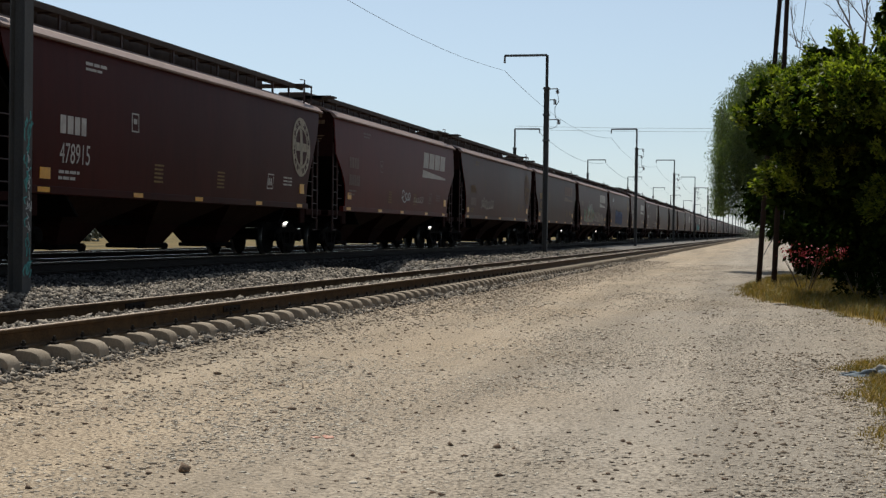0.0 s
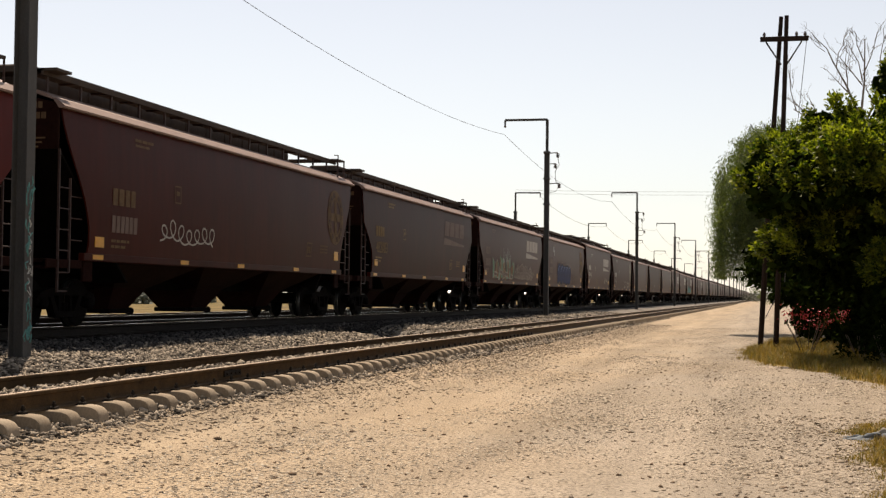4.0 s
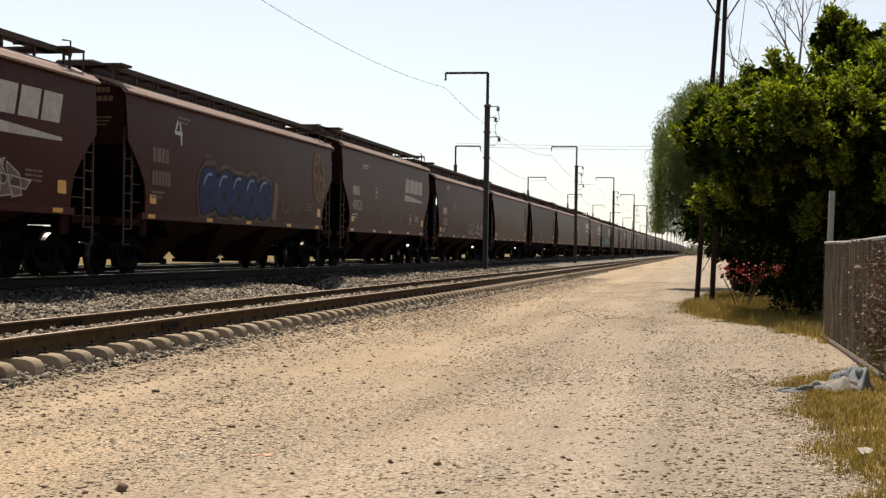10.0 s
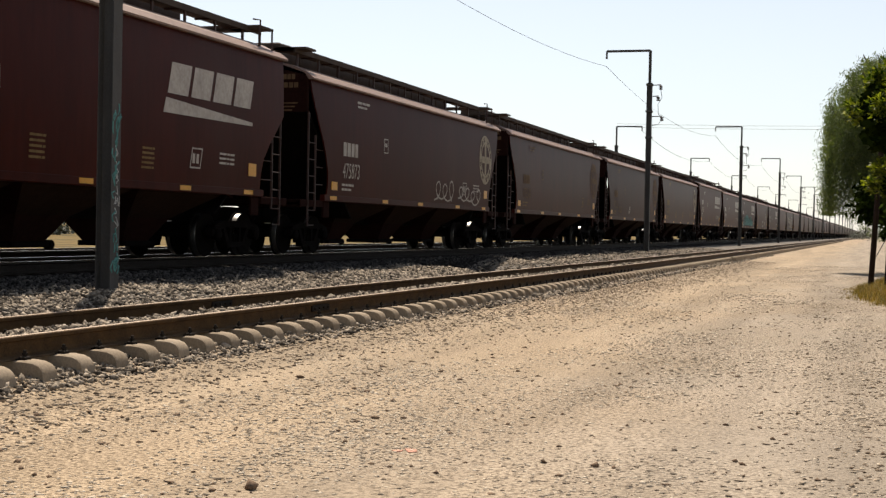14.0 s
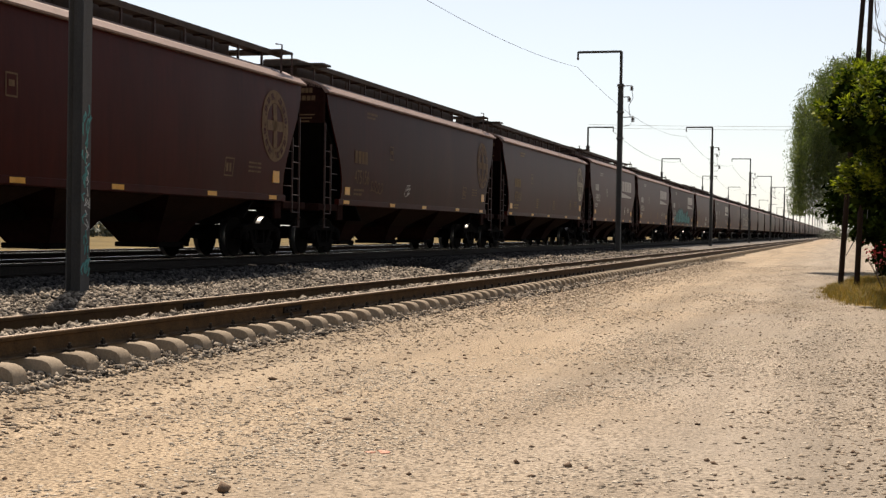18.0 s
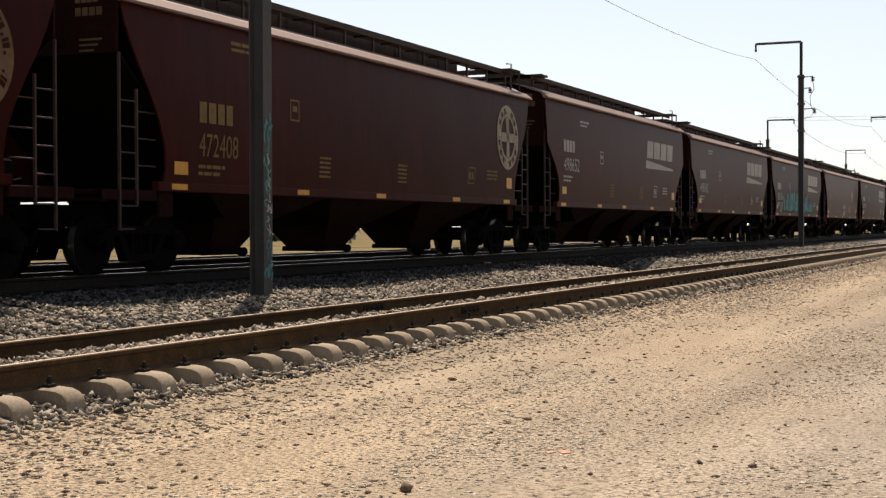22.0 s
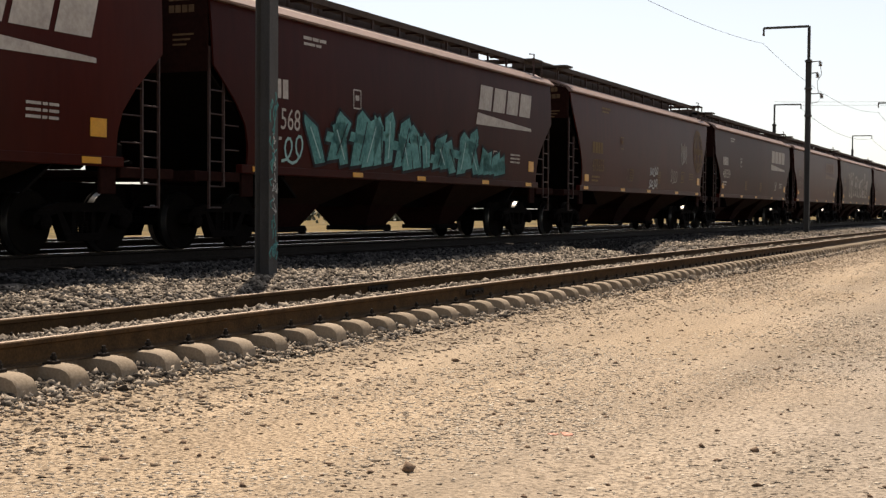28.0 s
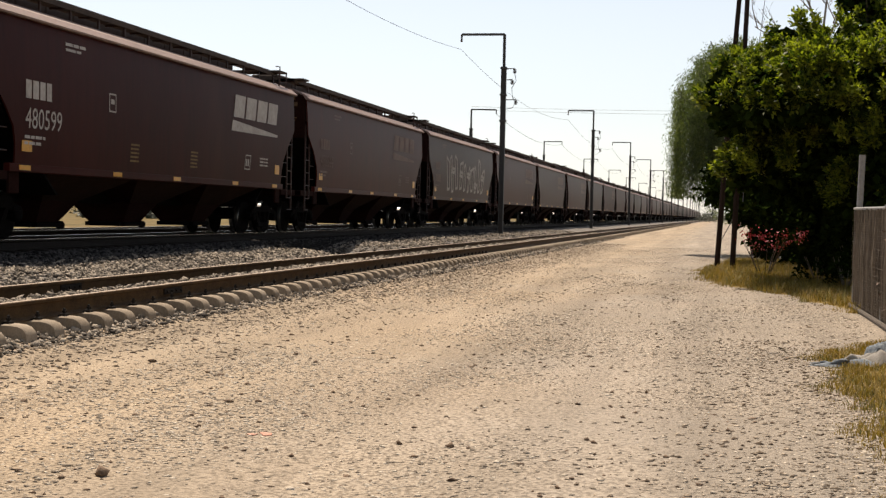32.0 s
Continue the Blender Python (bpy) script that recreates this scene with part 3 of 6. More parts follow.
def track(name, label, centre, top, material_top, sleeper_label, y0, near_end, spacing, phase, detail):
    t = thing(name, label, "railway track", kind="structure")
    for side in (1, -1):
        body, head = rail_solid(centre + side * 0.7525 - side * 0.037, top, y0, 1400, side)
        # Undetailed rails go near black, mainly for the train's shade.
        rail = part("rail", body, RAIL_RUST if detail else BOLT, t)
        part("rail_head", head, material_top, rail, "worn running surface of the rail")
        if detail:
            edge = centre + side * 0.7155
            # Strip along the foot, coloured as the shadow below the rail head.
            part("rail_foot", Solid().box(edge + 0.034, edge + 0.073, y0, 1400, top - 0.202, top - 0.180, 0.003), RAIL_FOOT, rail, "rail foot darkened for the rail's shadow")
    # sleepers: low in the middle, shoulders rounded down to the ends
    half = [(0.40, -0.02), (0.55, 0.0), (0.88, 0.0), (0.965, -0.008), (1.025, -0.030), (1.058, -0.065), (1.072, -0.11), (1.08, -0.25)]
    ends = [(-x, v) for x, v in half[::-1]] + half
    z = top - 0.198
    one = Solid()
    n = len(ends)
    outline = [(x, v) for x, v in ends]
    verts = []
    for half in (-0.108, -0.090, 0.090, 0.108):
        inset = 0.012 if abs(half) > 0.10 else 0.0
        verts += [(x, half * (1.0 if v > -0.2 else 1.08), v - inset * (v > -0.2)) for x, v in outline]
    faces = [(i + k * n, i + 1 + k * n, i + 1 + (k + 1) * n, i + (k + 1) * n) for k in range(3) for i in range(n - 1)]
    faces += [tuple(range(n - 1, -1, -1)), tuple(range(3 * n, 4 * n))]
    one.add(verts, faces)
    # Undetailed sleepers take the same shade-dark tone.
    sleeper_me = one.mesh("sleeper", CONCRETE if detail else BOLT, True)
    clip_me = None
    if detail:
        clips = Solid()
        for side in (1, -1):
            rx = side * 0.7155
            for foot in (-0.105, 0.105):
                clips.box(rx + foot - 0.035, rx + foot + 0.035, -0.045, 0.045, -0.004, 0.028, 0.006)
                clips.box(rx - 0.09, rx + 0.09, -0.09, 0.09, -0.01, 0.014)
                clips.spun([(0.02, 0.017), (0.080, 0.017), (0.085, 0.012)], "z", 6, (rx + foot, 0, 0))
                clips.spun([(0.038, 0.027), (0.060, 0.027)], "z", 6, (rx + foot, 0, 0))
        clip_me = clips.mesh("rail_fastening", BOLT)
    y, count = phase, 0
    rest = Solid()
    while y < 330:
        if y < near_end:
            s = part("sleeper", sleeper_me, CONCRETE, t, "", pose(centre, y, z + random.uniform(-0.004, 0.004), 0, 0, random.uniform(-0.4, 0.4)))
            if detail and y < 42:
                part("rail_fastening", clip_me, BOLT, s)
        else:
            rest.box(centre - 1.25, centre + 1.25, y - 0.12, y + 0.12, z - 0.2, z)
        y += spacing
    if rest.verts:
        far = part("sleeper_row", rest, CONCRETE if detail else BOLT, t, "row of " + sleeper_label)
        tagged(far, kind="stuff")
    return t


track("siding_track", "rusty siding track on concrete sleepers in grey ballast", -7.74, 0.506, RAIL_TOP, "concrete sleepers", -30, 70, 0.6, 4.49, True)
siding = bpy.data.objects["siding_track"]
for side in (1, -1):
    x = -7.74 + side * 0.7155
    splice = part("joint_bar", Solid().box(x + 0.012, x + 0.034, 17.03, 17.63, 0.372, 0.452, 0.006), BOLT, siding, "dark bolted joint bar on the rail")
    nuts = Solid()
    for k in range(4):
        nuts.spun([(x + 0.034, 0.016), (x + 0.060, 0.016)], "x", 6, (0, 17.10 + 0.15 * k, 0.412))
    part("joint_bolts", nuts, BOLT, splice)
track("main_track", "main line track under the train, coloured dark for its shade", -13.85, 0.82, RAIL_SHINE, "concrete sleepers", -60, 45, 0.6, 8.0, False)
track("second_track", "second main line track beyond the train", -18.35, 0.82, RAIL_SHINE, "concrete sleepers", -60, 20, 0.6, 14.0, False)

# ---- overhead line masts ----


def h_beam(solid, half, plate, z0, z1):
    """Two flanges facing x and a web between them."""
    h, i, w = half, half - plate, plate / 2
    solid.prism([(h, -h), (h, h), (i, h), (i, w), (-i, w), (-i, h), (-h, h), (-h, -h), (-i, -h), (-i, -w), (i, -w), (i, -h)], z0, z1, "z")


def mast(arm_way, tall=10.02, rich=True):
    """A steel mast with a slim top, a bracket arm, collars and insulators; arm_way is +1 or -1 along x."""
    t = thing("overhead_line_mast", "tall grey steel overhead-line mast with bracket arm beside the track", "mast", group="overhead line masts")
    low, top = Solid(), Solid()
    h_beam(low, 0.124, 0.02, -0.3, 8.41)
    post = part("post", low, MAST_STEEL, t)
    h_beam(top, 0.066, 0.014, 8.41, tall)
    part("top_section", top, MAST_STEEL, t)
    arm = Solid()
    arm.box(min(0, arm_way * 2.18), max(0, arm_way * 2.18), -0.05, 0.05, tall - 0.06, tall + 0.05)
    arm.box(arm_way * 2.18 - 0.04, arm_way * 2.18 + 0.04, -0.04, 0.04, tall - 0.30, tall)
    bracket = part("bracket_arm", arm, MAST_STEEL, t)
    part("wire_clamp", Solid().spun([(-0.12, 0.03), (-0.06, 0.06), (0.06, 0.06), (0.12, 0.03)], "y", 8, (arm_way * 2.18, 0, tall - 0.33)), GLASS_INSULATOR, bracket)
    for z in (8.32, 7.0, 5.7):
        part("collar", Solid().box(-0.165, 0.165, -0.15, 0.15, z - 0.05, z + 0.05, 0.01), MAST_STEEL, t)
    if rich:
        for k, (z, reach) in enumerate(((8.30, 0.42), (7.75, 0.30), (6.75, 0.50))):
            s = Solid().tube([(0.15, 0, z), (0.15 + reach, 0, z + 0.02)], 0.025, 6)
            holder = part("insulator_bracket", s, MAST_STEEL, t)
            discs = Solid()
            for j in range(3):
                discs.spun([(-0.035, 0.03), (-0.01, 0.10), (0.02, 0.085), (0.035, 0.03)], "z", 10, (0.13 + reach, 0, z - 0.05 - 0.075 * j))
            part("insulator", discs, GLASS_INSULATOR, holder, "brown ribbed insulator")
        part("jumper_cable", Solid().tube([(0.55, 0, 8.1), (0.62, 0.02, 7.7), (0.42, 0.03, 7.35), (0.45, 0, 6.9), (0.62, 0, 6.6), (0.45, 0.02, 6.35), (0.15, 0, 6.3)], 0.016, 5), WIRE, t, "dark hanging jumper cable")
    return t


first_mast = mast(-1)
first_mast.matrix_basis = pose(-10.85, 18.42, 0.40)
tags = Solid()
for k in range(34):
    z = 0.3 + 2.4 * random.random()
    y = random.uniform(-0.09, 0.065)
    tags.tube([(0.1255, y, z), (0.1255, y + random.uniform(-0.05, 0.05), z + random.uniform(0.03, 0.12)), (0.1255, y + random.uniform(-0.03, 0.07), z + random.uniform(0.1, 0.2))], 0.013, 4)
tagged(part("spray_tag", tags, TURQUOISE, first_mast, "pale blue spray tags on the lower mast"), kind="stuff")
tags = Solid()
for k in range(14):
    z = 1.0 + 1.4 * random.random()
    y = random.uniform(-0.09, 0.065)
    tags.tube([(0.126, y, z), (0.126, y + 0.05, z + random.uniform(-0.05, 0.08)), (0.126, y + random.uniform(-0.05, 0.05), z + random.uniform(0.08, 0.15))], 0.007, 4)
tagged(part("spray_tag", tags, WHITE_SPRAY, first_mast, "white spray tags on the lower mast"), kind="stuff")
far_mast_model = mast(-1)
far_mast_model.matrix_basis = pose(-10.8, 69.3, 0.46)
MAST_Y = [18.72 + 50.45 * k for k in range(16)]
for y in MAST_Y[2:]:
    copy_thing(far_mast_model, pose(-10.8, y, 0.46))
opposite = mast(1, rich=False)
opposite.matrix_basis = pose(-21.3, 119, 0.46)
for k in range(1, 13):
    copy_thing(opposite, pose(-21.3, 119 + 51.0 * k, 0.46))


def wire(name, a, b, sag, label, radius=0.012):
    points = []
    for k in range(17):
        u = k / 16
        p = Vector(a).lerp(Vector(b), u)
        p.z -= sag * 4 * u * (1 - u)
        points.append(p)
    lone(name, Solid().tube(points, radius, 5), WIRE, label, "wire", "overhead wires")


wire("feeder_wire", (-12.98, -31.7, 9.72), (-12.98, 18.72, 9.72), 0.9, "thin grey overhead wire between the masts")
for a, b in zip(MAST_Y[:6], MAST_Y[1:7]):
    wire("feeder_wire", (-12.98, a, 9.72), (-12.98, b, 9.72), 0.9, "thin grey overhead wire between the masts", 0.008 + 0.00004 * a)
for k in range(4):
    wire("feeder_wire", (-19.12, 119 + 51 * k, 10.12), (-19.12, 170 + 51 * k, 10.12), 0.9, "thin grey overhead wire beyond the train", 0.016)
for dz in (0.0, 0.28):
    wire("cross_wire", (-21.3, 119, 10.45 + dz), (16, 121, 10.55 + dz), 0.25, "thin grey wire crossing high over the tracks", 0.013)

# ---- utility pole ----
pole = thing("utility_pole", "two dark leaning wooden poles joined under one crossarm", "utility pole")
part("pole", Solid().tube([(-0.10, 42.6, -0.3), (0.18, 42.6, 5), (0.50, 42.6, 10.05)], [0.085, 0.08, 0.065], 10), POLE_WOOD, pole)
part("pole", Solid().tube([(0.36, 42.2, -0.3), (0.52, 42.3, 5), (0.66, 42.45, 10.05)], [0.085, 0.08, 0.065], 10), POLE_WOOD, pole)
part("crossarm", Solid().box(-0.12, 1.30, 42.35, 42.47, 9.27, 9.41, 0.01), POLE_WOOD, pole)
part("brace", Solid().tube([(0.05, 42.38, 9.25), (0.50, 42.4, 8.55)], 0.025, 6), MAST_STEEL, pole)
part("brace", Solid().tube([(1.10, 42.38, 9.25), (0.66, 42.4, 8.55)], 0.025, 6), MAST_STEEL, pole)
part("stay_wire", Solid().tube([(0.05, 42.5, 0.9), (0.35, 42.3, 1.5)], 0.012, 5), WIRE, pole)
part("stay_wire", Solid().tube([(1.25, 42.4, 9.35), (0.75, 42.2, 4.5), (0.62, 42.1, 2.0)], 0.010, 5), WIRE, pole)
for x in (0.0, 0.95, 1.2):
    part("insulator", Solid().spun([(9.41, 0.02), (9.45, 0.05), (9.51, 0.045), (9.55, 0.02)], "z", 8, (x, 42.41, 0)), GLASS_INSULATOR, pole, "small brown pin insulator")

# ---- trees ----


def crown_places(lobes, per, rng, thin=0.35):
    """Places for leaves: twig-end clumps over the outside of each lobe."""
    out = []
    for x, y, z, r in lobes:
        clumps = max(10, int(30 * r * r))
        d = rng.normal(size=(clumps, 3))
        d /= np.linalg.norm(d, axis=1, keepdims=True)
        centre = np.array([x, y, z]) + d * r * rng.uniform(0.7, 1.12, (clumps, 1)) * np.array([1, 1, 0.92])
        spread = rng.uniform(0.07, 0.16, (clumps, 1, 1)) * (0.6 + 0.35 * r)
        out.append((centre[:, None] + rng.normal(size=(clumps, per, 3)) * spread).reshape(-1, 3))
    p = np.concatenate(out)
    return p[p[:, 2] > 0.12]


def tufts(name, lobes, per, length, rng):
    """Leaf rosettes over the upper outside of each lobe: leaves burst outwards and up from a twig's end."""
    start, way = [], []
    for x, y, z, r in lobes:
        count = max(12, int(27 * r * r))
        d = rng.normal(size=(count * 2, 3))
        d /= np.linalg.norm(d, axis=1, keepdims=True)
        d = d[d[:, 2] > -0.35][:count]
        centre = np.array([x, y, z]) + d * r * rng.uniform(0.72, 1.14, (len(d), 1)) * np.array([1, 1, 0.95])
        out = d * 0.6 + np.array([0, 0, 0.75])
        out /= np.linalg.norm(out, axis=1, keepdims=True)
        size = rng.uniform(0.55, 1.25, (len(d), 1, 1))
        spray = rng.normal(size=(len(d), per, 3)) * 0.62 + out[:, None]
        spray /= np.linalg.norm(spray, axis=2, keepdims=True)
        back = rng.uniform(-0.24, 0.10, (len(d), per, 1))
        start.append((centre[:, None] + (out[:, None] * back + rng.normal(size=spray.shape) * 0.065 + spray * 0.05) * size).reshape(-1, 3))
        way.append((spray + np.array([0, 0, -0.25])).reshape(-1, 3))
    p, way = np.concatenate(start), np.concatenate(way)
    way /= np.linalg.norm(way, axis=1, keepdims=True)
    side = np.cross(way, rng.normal(size=way.shape) * 0.5 + np.array([0, 0, 1.0]))
    side /= np.linalg.norm(side, axis=1, keepdims=True)
    up = np.cross(side, way)
    size = (length * rng.uniform(0.6, 1.25, len(p)))[:, None]
    quad = np.stack([p, p + way * size * 0.45 + side * size * 0.25 + up * size * 0.06, p + way * size - up * size * 0.10, p + way * size * 0.45 - side * size * 0.25 + up * size * 0.06], 1)
    return mesh_of(name, quad.reshape(-1, 3), np.arange(4 * len(p)).reshape(-1, 4))


def limbs(solid, root, lobes, r0, rng):
    """Limbs from the root's top to each lobe."""
    for x, y, z, r in lobes:
        a, b = Vector(root), Vector((x, y, z))
        knee = a.lerp(b, 0.5) + Vector((rng.uniform(-0.3, 0.3), rng.uniform(-0.3, 0.3), 0.35))
        solid.tube([a, knee, b], [r0, r0 * 0.6, r0 * 0.2], 7)


# Some forward and far-right lobes are added to throw shade below.
LOBES = [(0.3, 32.6, 4.2, 0.9), (0.9, 31.2, 4.2, 0.8), (0.5, 34.0, 4.5, 0.9), (1.3, 32.0, 4.2, 0.9), (2.0, 30.6, 4.3, 1.0), (1.4, 34.3, 4.4, 1.1), (2.8, 33.2, 4.6, 1.3), (4.2, 31.0, 4.6, 1.5), (3.4, 30.0, 4.3, 1.1), (5.2, 29.2, 4.6, 1.5), (7.2, 28.5, 4.8, 1.7), (0.4, 36.46, 4.24, 0.8), (0.89, 36.29, 5.04, 0.8), (1.77, 36.82, 5.75, 0.97), (2.48, 36.29, 4.33, 1.42), (0.8, 36.11, 2.83, 0.84), (3.54, 37.7, 7.25, 0.75), (4.42, 37.88, 7.08, 0.71), (3.81, 36.99, 5.66, 1.28), (5.31, 37.17, 5.48, 1.19), (4.96, 36.29, 3.8, 1.5), (3.27, 35.93, 2.83, 1.24), (1.68, 36.11, 2.92, 1.06), (5.58, 37.7, 6.37, 0.71), (6.64, 37.52, 5.48, 1.15), (6.64, 36.64, 3.89, 1.68), (5.66, 32.3, 4.16, 1.59), (4.96, 32.92, 5.48, 1.15), (7.26, 30.53, 3.89, 1.77), (5.0, 33.0, 5.2, 1.5), (7.2, 31.5, 5.4, 1.8), (1.2, 34.5, 3.0, 0.8), (2.2, 32.5, 3.1, 0.9), (3.4, 30.2, 2.9, 1.0), (4.8, 28.6, 2.9, 1.1), (6.4, 27.6, 3.2, 1.2), (2.9, 31.0, 2.2, 0.7)]
# Lower lobes, filled with shade-dark leaves to blacken the space beneath the crown.
UNDER = [(0.9, 44.5, 2.0, 0.8), (1.8, 44.0, 1.2, 1.0), (0.2, 47.0, 2.6, 0.9), (2.7, 39.43, 1.5, 1.21), (4.09, 39.06, 1.22, 1.3), (5.77, 39.06, 1.41, 1.49), (7.44, 39.06, 1.78, 1.77), (1.58, 40.18, 1.87, 0.74), (3.35, 40.92, 0.94, 1.12), (5.02, 40.92, 0.94, 1.21), (8.84, 39.06, 2.52, 1.86), (4.4, 30.5, 1.5, 1.4), (6.0, 29.5, 1.9, 1.8), (8.2, 28.5, 2.3, 2.0), (3.7, 33.2, 1.3, 1.2), (4.6, 27.8, 1.2, 1.2), (6.6, 26.5, 1.8, 1.7), (4.5, 33.0, 2.7, 1.3), (6.5, 32.0, 3.0, 1.6), (2.8, 34.6, 2.9, 1.0), (1.8, 36.2, 2.6, 0.8), (5.0, 30.6, 3.0, 1.3), (3.2, 32.0, 3.2, 0.9)]
tree = thing("leafy_tree", "dense dark green broadleaf tree overhanging the road edge", "tree", pose(0, 0, 0))
wood = Solid().tube([(3.8, 38.4, -0.3), (3.7, 38.4, 1.2), (3.5, 38.1, 2.5)], [0.34, 0.28, 0.22], 10)
limbs(wood, (3.5, 38.1, 2.3), LOBES, 0.13, rng)
wood.tube([(5.9, 38.6, -0.3), (5.8, 38.4, 2.8), (5.6, 38.1, 5.0)], [0.25, 0.2, 0.08], 8)
part("trunk", wood, BARK, tree)
me = tufts("crown", LOBES, 150, 0.135, rng)
me.materials.append(LEAF)
part("crown", me, LEAF, tree)
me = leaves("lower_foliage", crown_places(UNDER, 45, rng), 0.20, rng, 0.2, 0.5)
me.materials.append(LEAF_SHADE)
part("lower_foliage", me, LEAF_SHADE, tree)

# Shade inside the crown, put in as dark leaves near each lobe's centre.
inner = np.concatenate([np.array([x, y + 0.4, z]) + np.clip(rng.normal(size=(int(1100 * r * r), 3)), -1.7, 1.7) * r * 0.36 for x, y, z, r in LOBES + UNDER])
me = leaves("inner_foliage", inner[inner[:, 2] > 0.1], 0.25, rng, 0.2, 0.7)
me.materials.append(LEAF_SHADE)
part("inner_foliage", me, LEAF_SHADE, tree)

WEEP = []
for k in range(260):
    a, u = rng.uniform(0, 2 * np.pi), rng.uniform(0.25, 1.0)
    x, y = 0.55 + 2.75 * np.cos(a) * u, 59 + 2.9 * np.sin(a) * u
    top = 5.3 + 3.6 * math.sqrt(max(0.0, 1 - u * u)) + rng.uniform(-0.3, 0.3)
    WEEP.append((x, y, top, rng.uniform(2.2, 5.6)))
weeping = thing("weeping_tree", "grey-green weeping pepper tree behind the leafy tree", "tree")
wood = Solid().tube([(1.6, 59, -0.3), (1.3, 59, 2.2), (0.9, 59, 4.6)], [0.32, 0.24, 0.14], 9)
limbs(wood, (1.2, 59, 3.0), [(x, y, z, 1) for x, y, z, d in WEEP[::9]], 0.09, rng)
part("trunk", wood, BARK, weeping)
strands = []
for x, y, top, drop in WEEP:
    n = 800
    u = rng.uniform(0, 1, n) ** 0.8
    place = np.stack([x + rng.normal(size=n) * 0.13 + 0.12 * u, y + rng.normal(size=n) * 0.13, top - drop * u], 1)
    strands.append(place)
strands = np.concatenate(strands)
me = leaves("crown", strands[strands[:, 2] > 1.0 + 0.9 * np.clip(0.3 - strands[:, 0], 0, 1.5)], 0.12, rng, 0.65, 0.24)
me.materials.append(LEAF_GREY)
part("crown", me, LEAF_GREY, weeping)

# taller tree with bare branches behind
bare = thing("bare_tree", "leafless grey tree standing behind the leafy trees", "tree")
wood = Solid().tube([(3.6, 52, -0.3), (3.5, 52, 6.5), (3.3, 52, 8.5)], [0.22, 0.14, 0.1], 8)
stack = [((3.3, 52, 8.3), (-0.45, 0.1, 1.0), 2.2, 0.055, 0), ((3.4, 52, 7.5), (0.35, 0.1, 1.0), 2.6, 0.055, 0), ((3.5, 52, 7.0), (1.4, 0, 1.0), 3.4, 0.05, 0), ((3.3, 52, 7.2), (-1.6, 0, 0.9), 2.6, 0.045, 0), ((3.4, 52, 8.0), (0.05, 0, 1), 3, 0.05, 0), ((3.6, 52, 6.8), (2.4, 0, 1.1), 5.0, 0.05, 0)]
branch_rng = random.Random(5)
while stack:
    base, way, length, r, level = stack.pop()
    way = Vector(way).normalized()
    tip = Vector(base) + way * length
    knee = Vector(base) + way * length * 0.5 + Vector((branch_rng.uniform(-0.12, 0.12), branch_rng.uniform(-0.1, 0.1), branch_rng.uniform(-0.05, 0.1)))
    wood.tube([base, knee, tip], [r, r * 0.7, r * 0.4], 5)
    if level < 3:
        for k in range(4 if level < 2 else 3):
            start = Vector(base).lerp(tip, branch_rng.uniform(0.35, 1.0))
            stack.append((start, way + Vector((branch_rng.uniform(-0.9, 0.9), branch_rng.uniform(-0.5, 0.5), branch_rng.uniform(-0.2, 0.6))), length * branch_rng.uniform(0.35, 0.6), r * 0.5, level + 1))
part("branchwork", wood, TWIG, bare)

# flowering bush and weeds under the trees
bush = thing("flowering_bush", "small bougainvillea bush with crimson flowers in dry grass", "bush")
stems = Solid()
for k in range(14):
    a = rng.uniform(0, 6.28)
    stems.tube([(1.15 + 0.1 * math.cos(a), 37.5, -0.05), (1.15 + 0.35 * math.cos(a), 37.5 + 0.3 * math.sin(a), 0.5), (1.15 + 0.6 * math.cos(a), 37.5 + 0.6 * math.sin(a), 0.95)], [0.010, 0.007, 0.004], 5)
tagged(part("stem_tangle", stems, BARK, bush), kind="stuff")
places = crown_places([(0.65, 37.4, 1.02, 0.16), (0.95, 37.4, 0.92, 0.22), (1.3, 37.5, 0.95, 0.26), (1.7, 37.6, 1.0, 0.24), (2.05, 37.6, 1.06, 0.14)], 6, rng)
me = leaves("blossom", places, 0.055, rng, 0, 0.8)
me.materials.append(FLOWER)
tagged(part("blossom", me, FLOWER, bush, "crimson blossom"), kind="stuff")
for (x, y, z, r), n in (((2.7, 31.8, 0.45, 0.55), 40), ((3.5, 31.0, 0.6, 0.75), 40), ((2.3, 34.5, 0.4, 0.5), 36), ((4.6, 31.5, 0.9, 1.0), 40), ((3.2, 35.5, 0.7, 0.8), 40), ((4.4, 35.0, 1.0, 1.1), 40)):
    shrub = thing("shrub", "low green shrub coloured for shade at the foot of the trees", "shrub", group="shrubs under the trees")
    stems = Solid()
    for k in range(9):
        a = rng.uniform(0, 6.28)
        stems.tube([(x, y, -0.05), (x + 0.7 * r * math.cos(a), y + 0.7 * r * math.sin(a), z + 0.5 * r)], [0.014, 0.006], 5)
    tagged(part("stem_tangle", stems, TWIG, shrub), kind="stuff")
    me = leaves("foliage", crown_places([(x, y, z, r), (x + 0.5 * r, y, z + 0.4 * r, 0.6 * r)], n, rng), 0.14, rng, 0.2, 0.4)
    # Shrub leaves use the shade-dark copy too.
    me.materials.append(LEAF_SHADE)
    part("foliage", me, LEAF_SHADE, shrub)

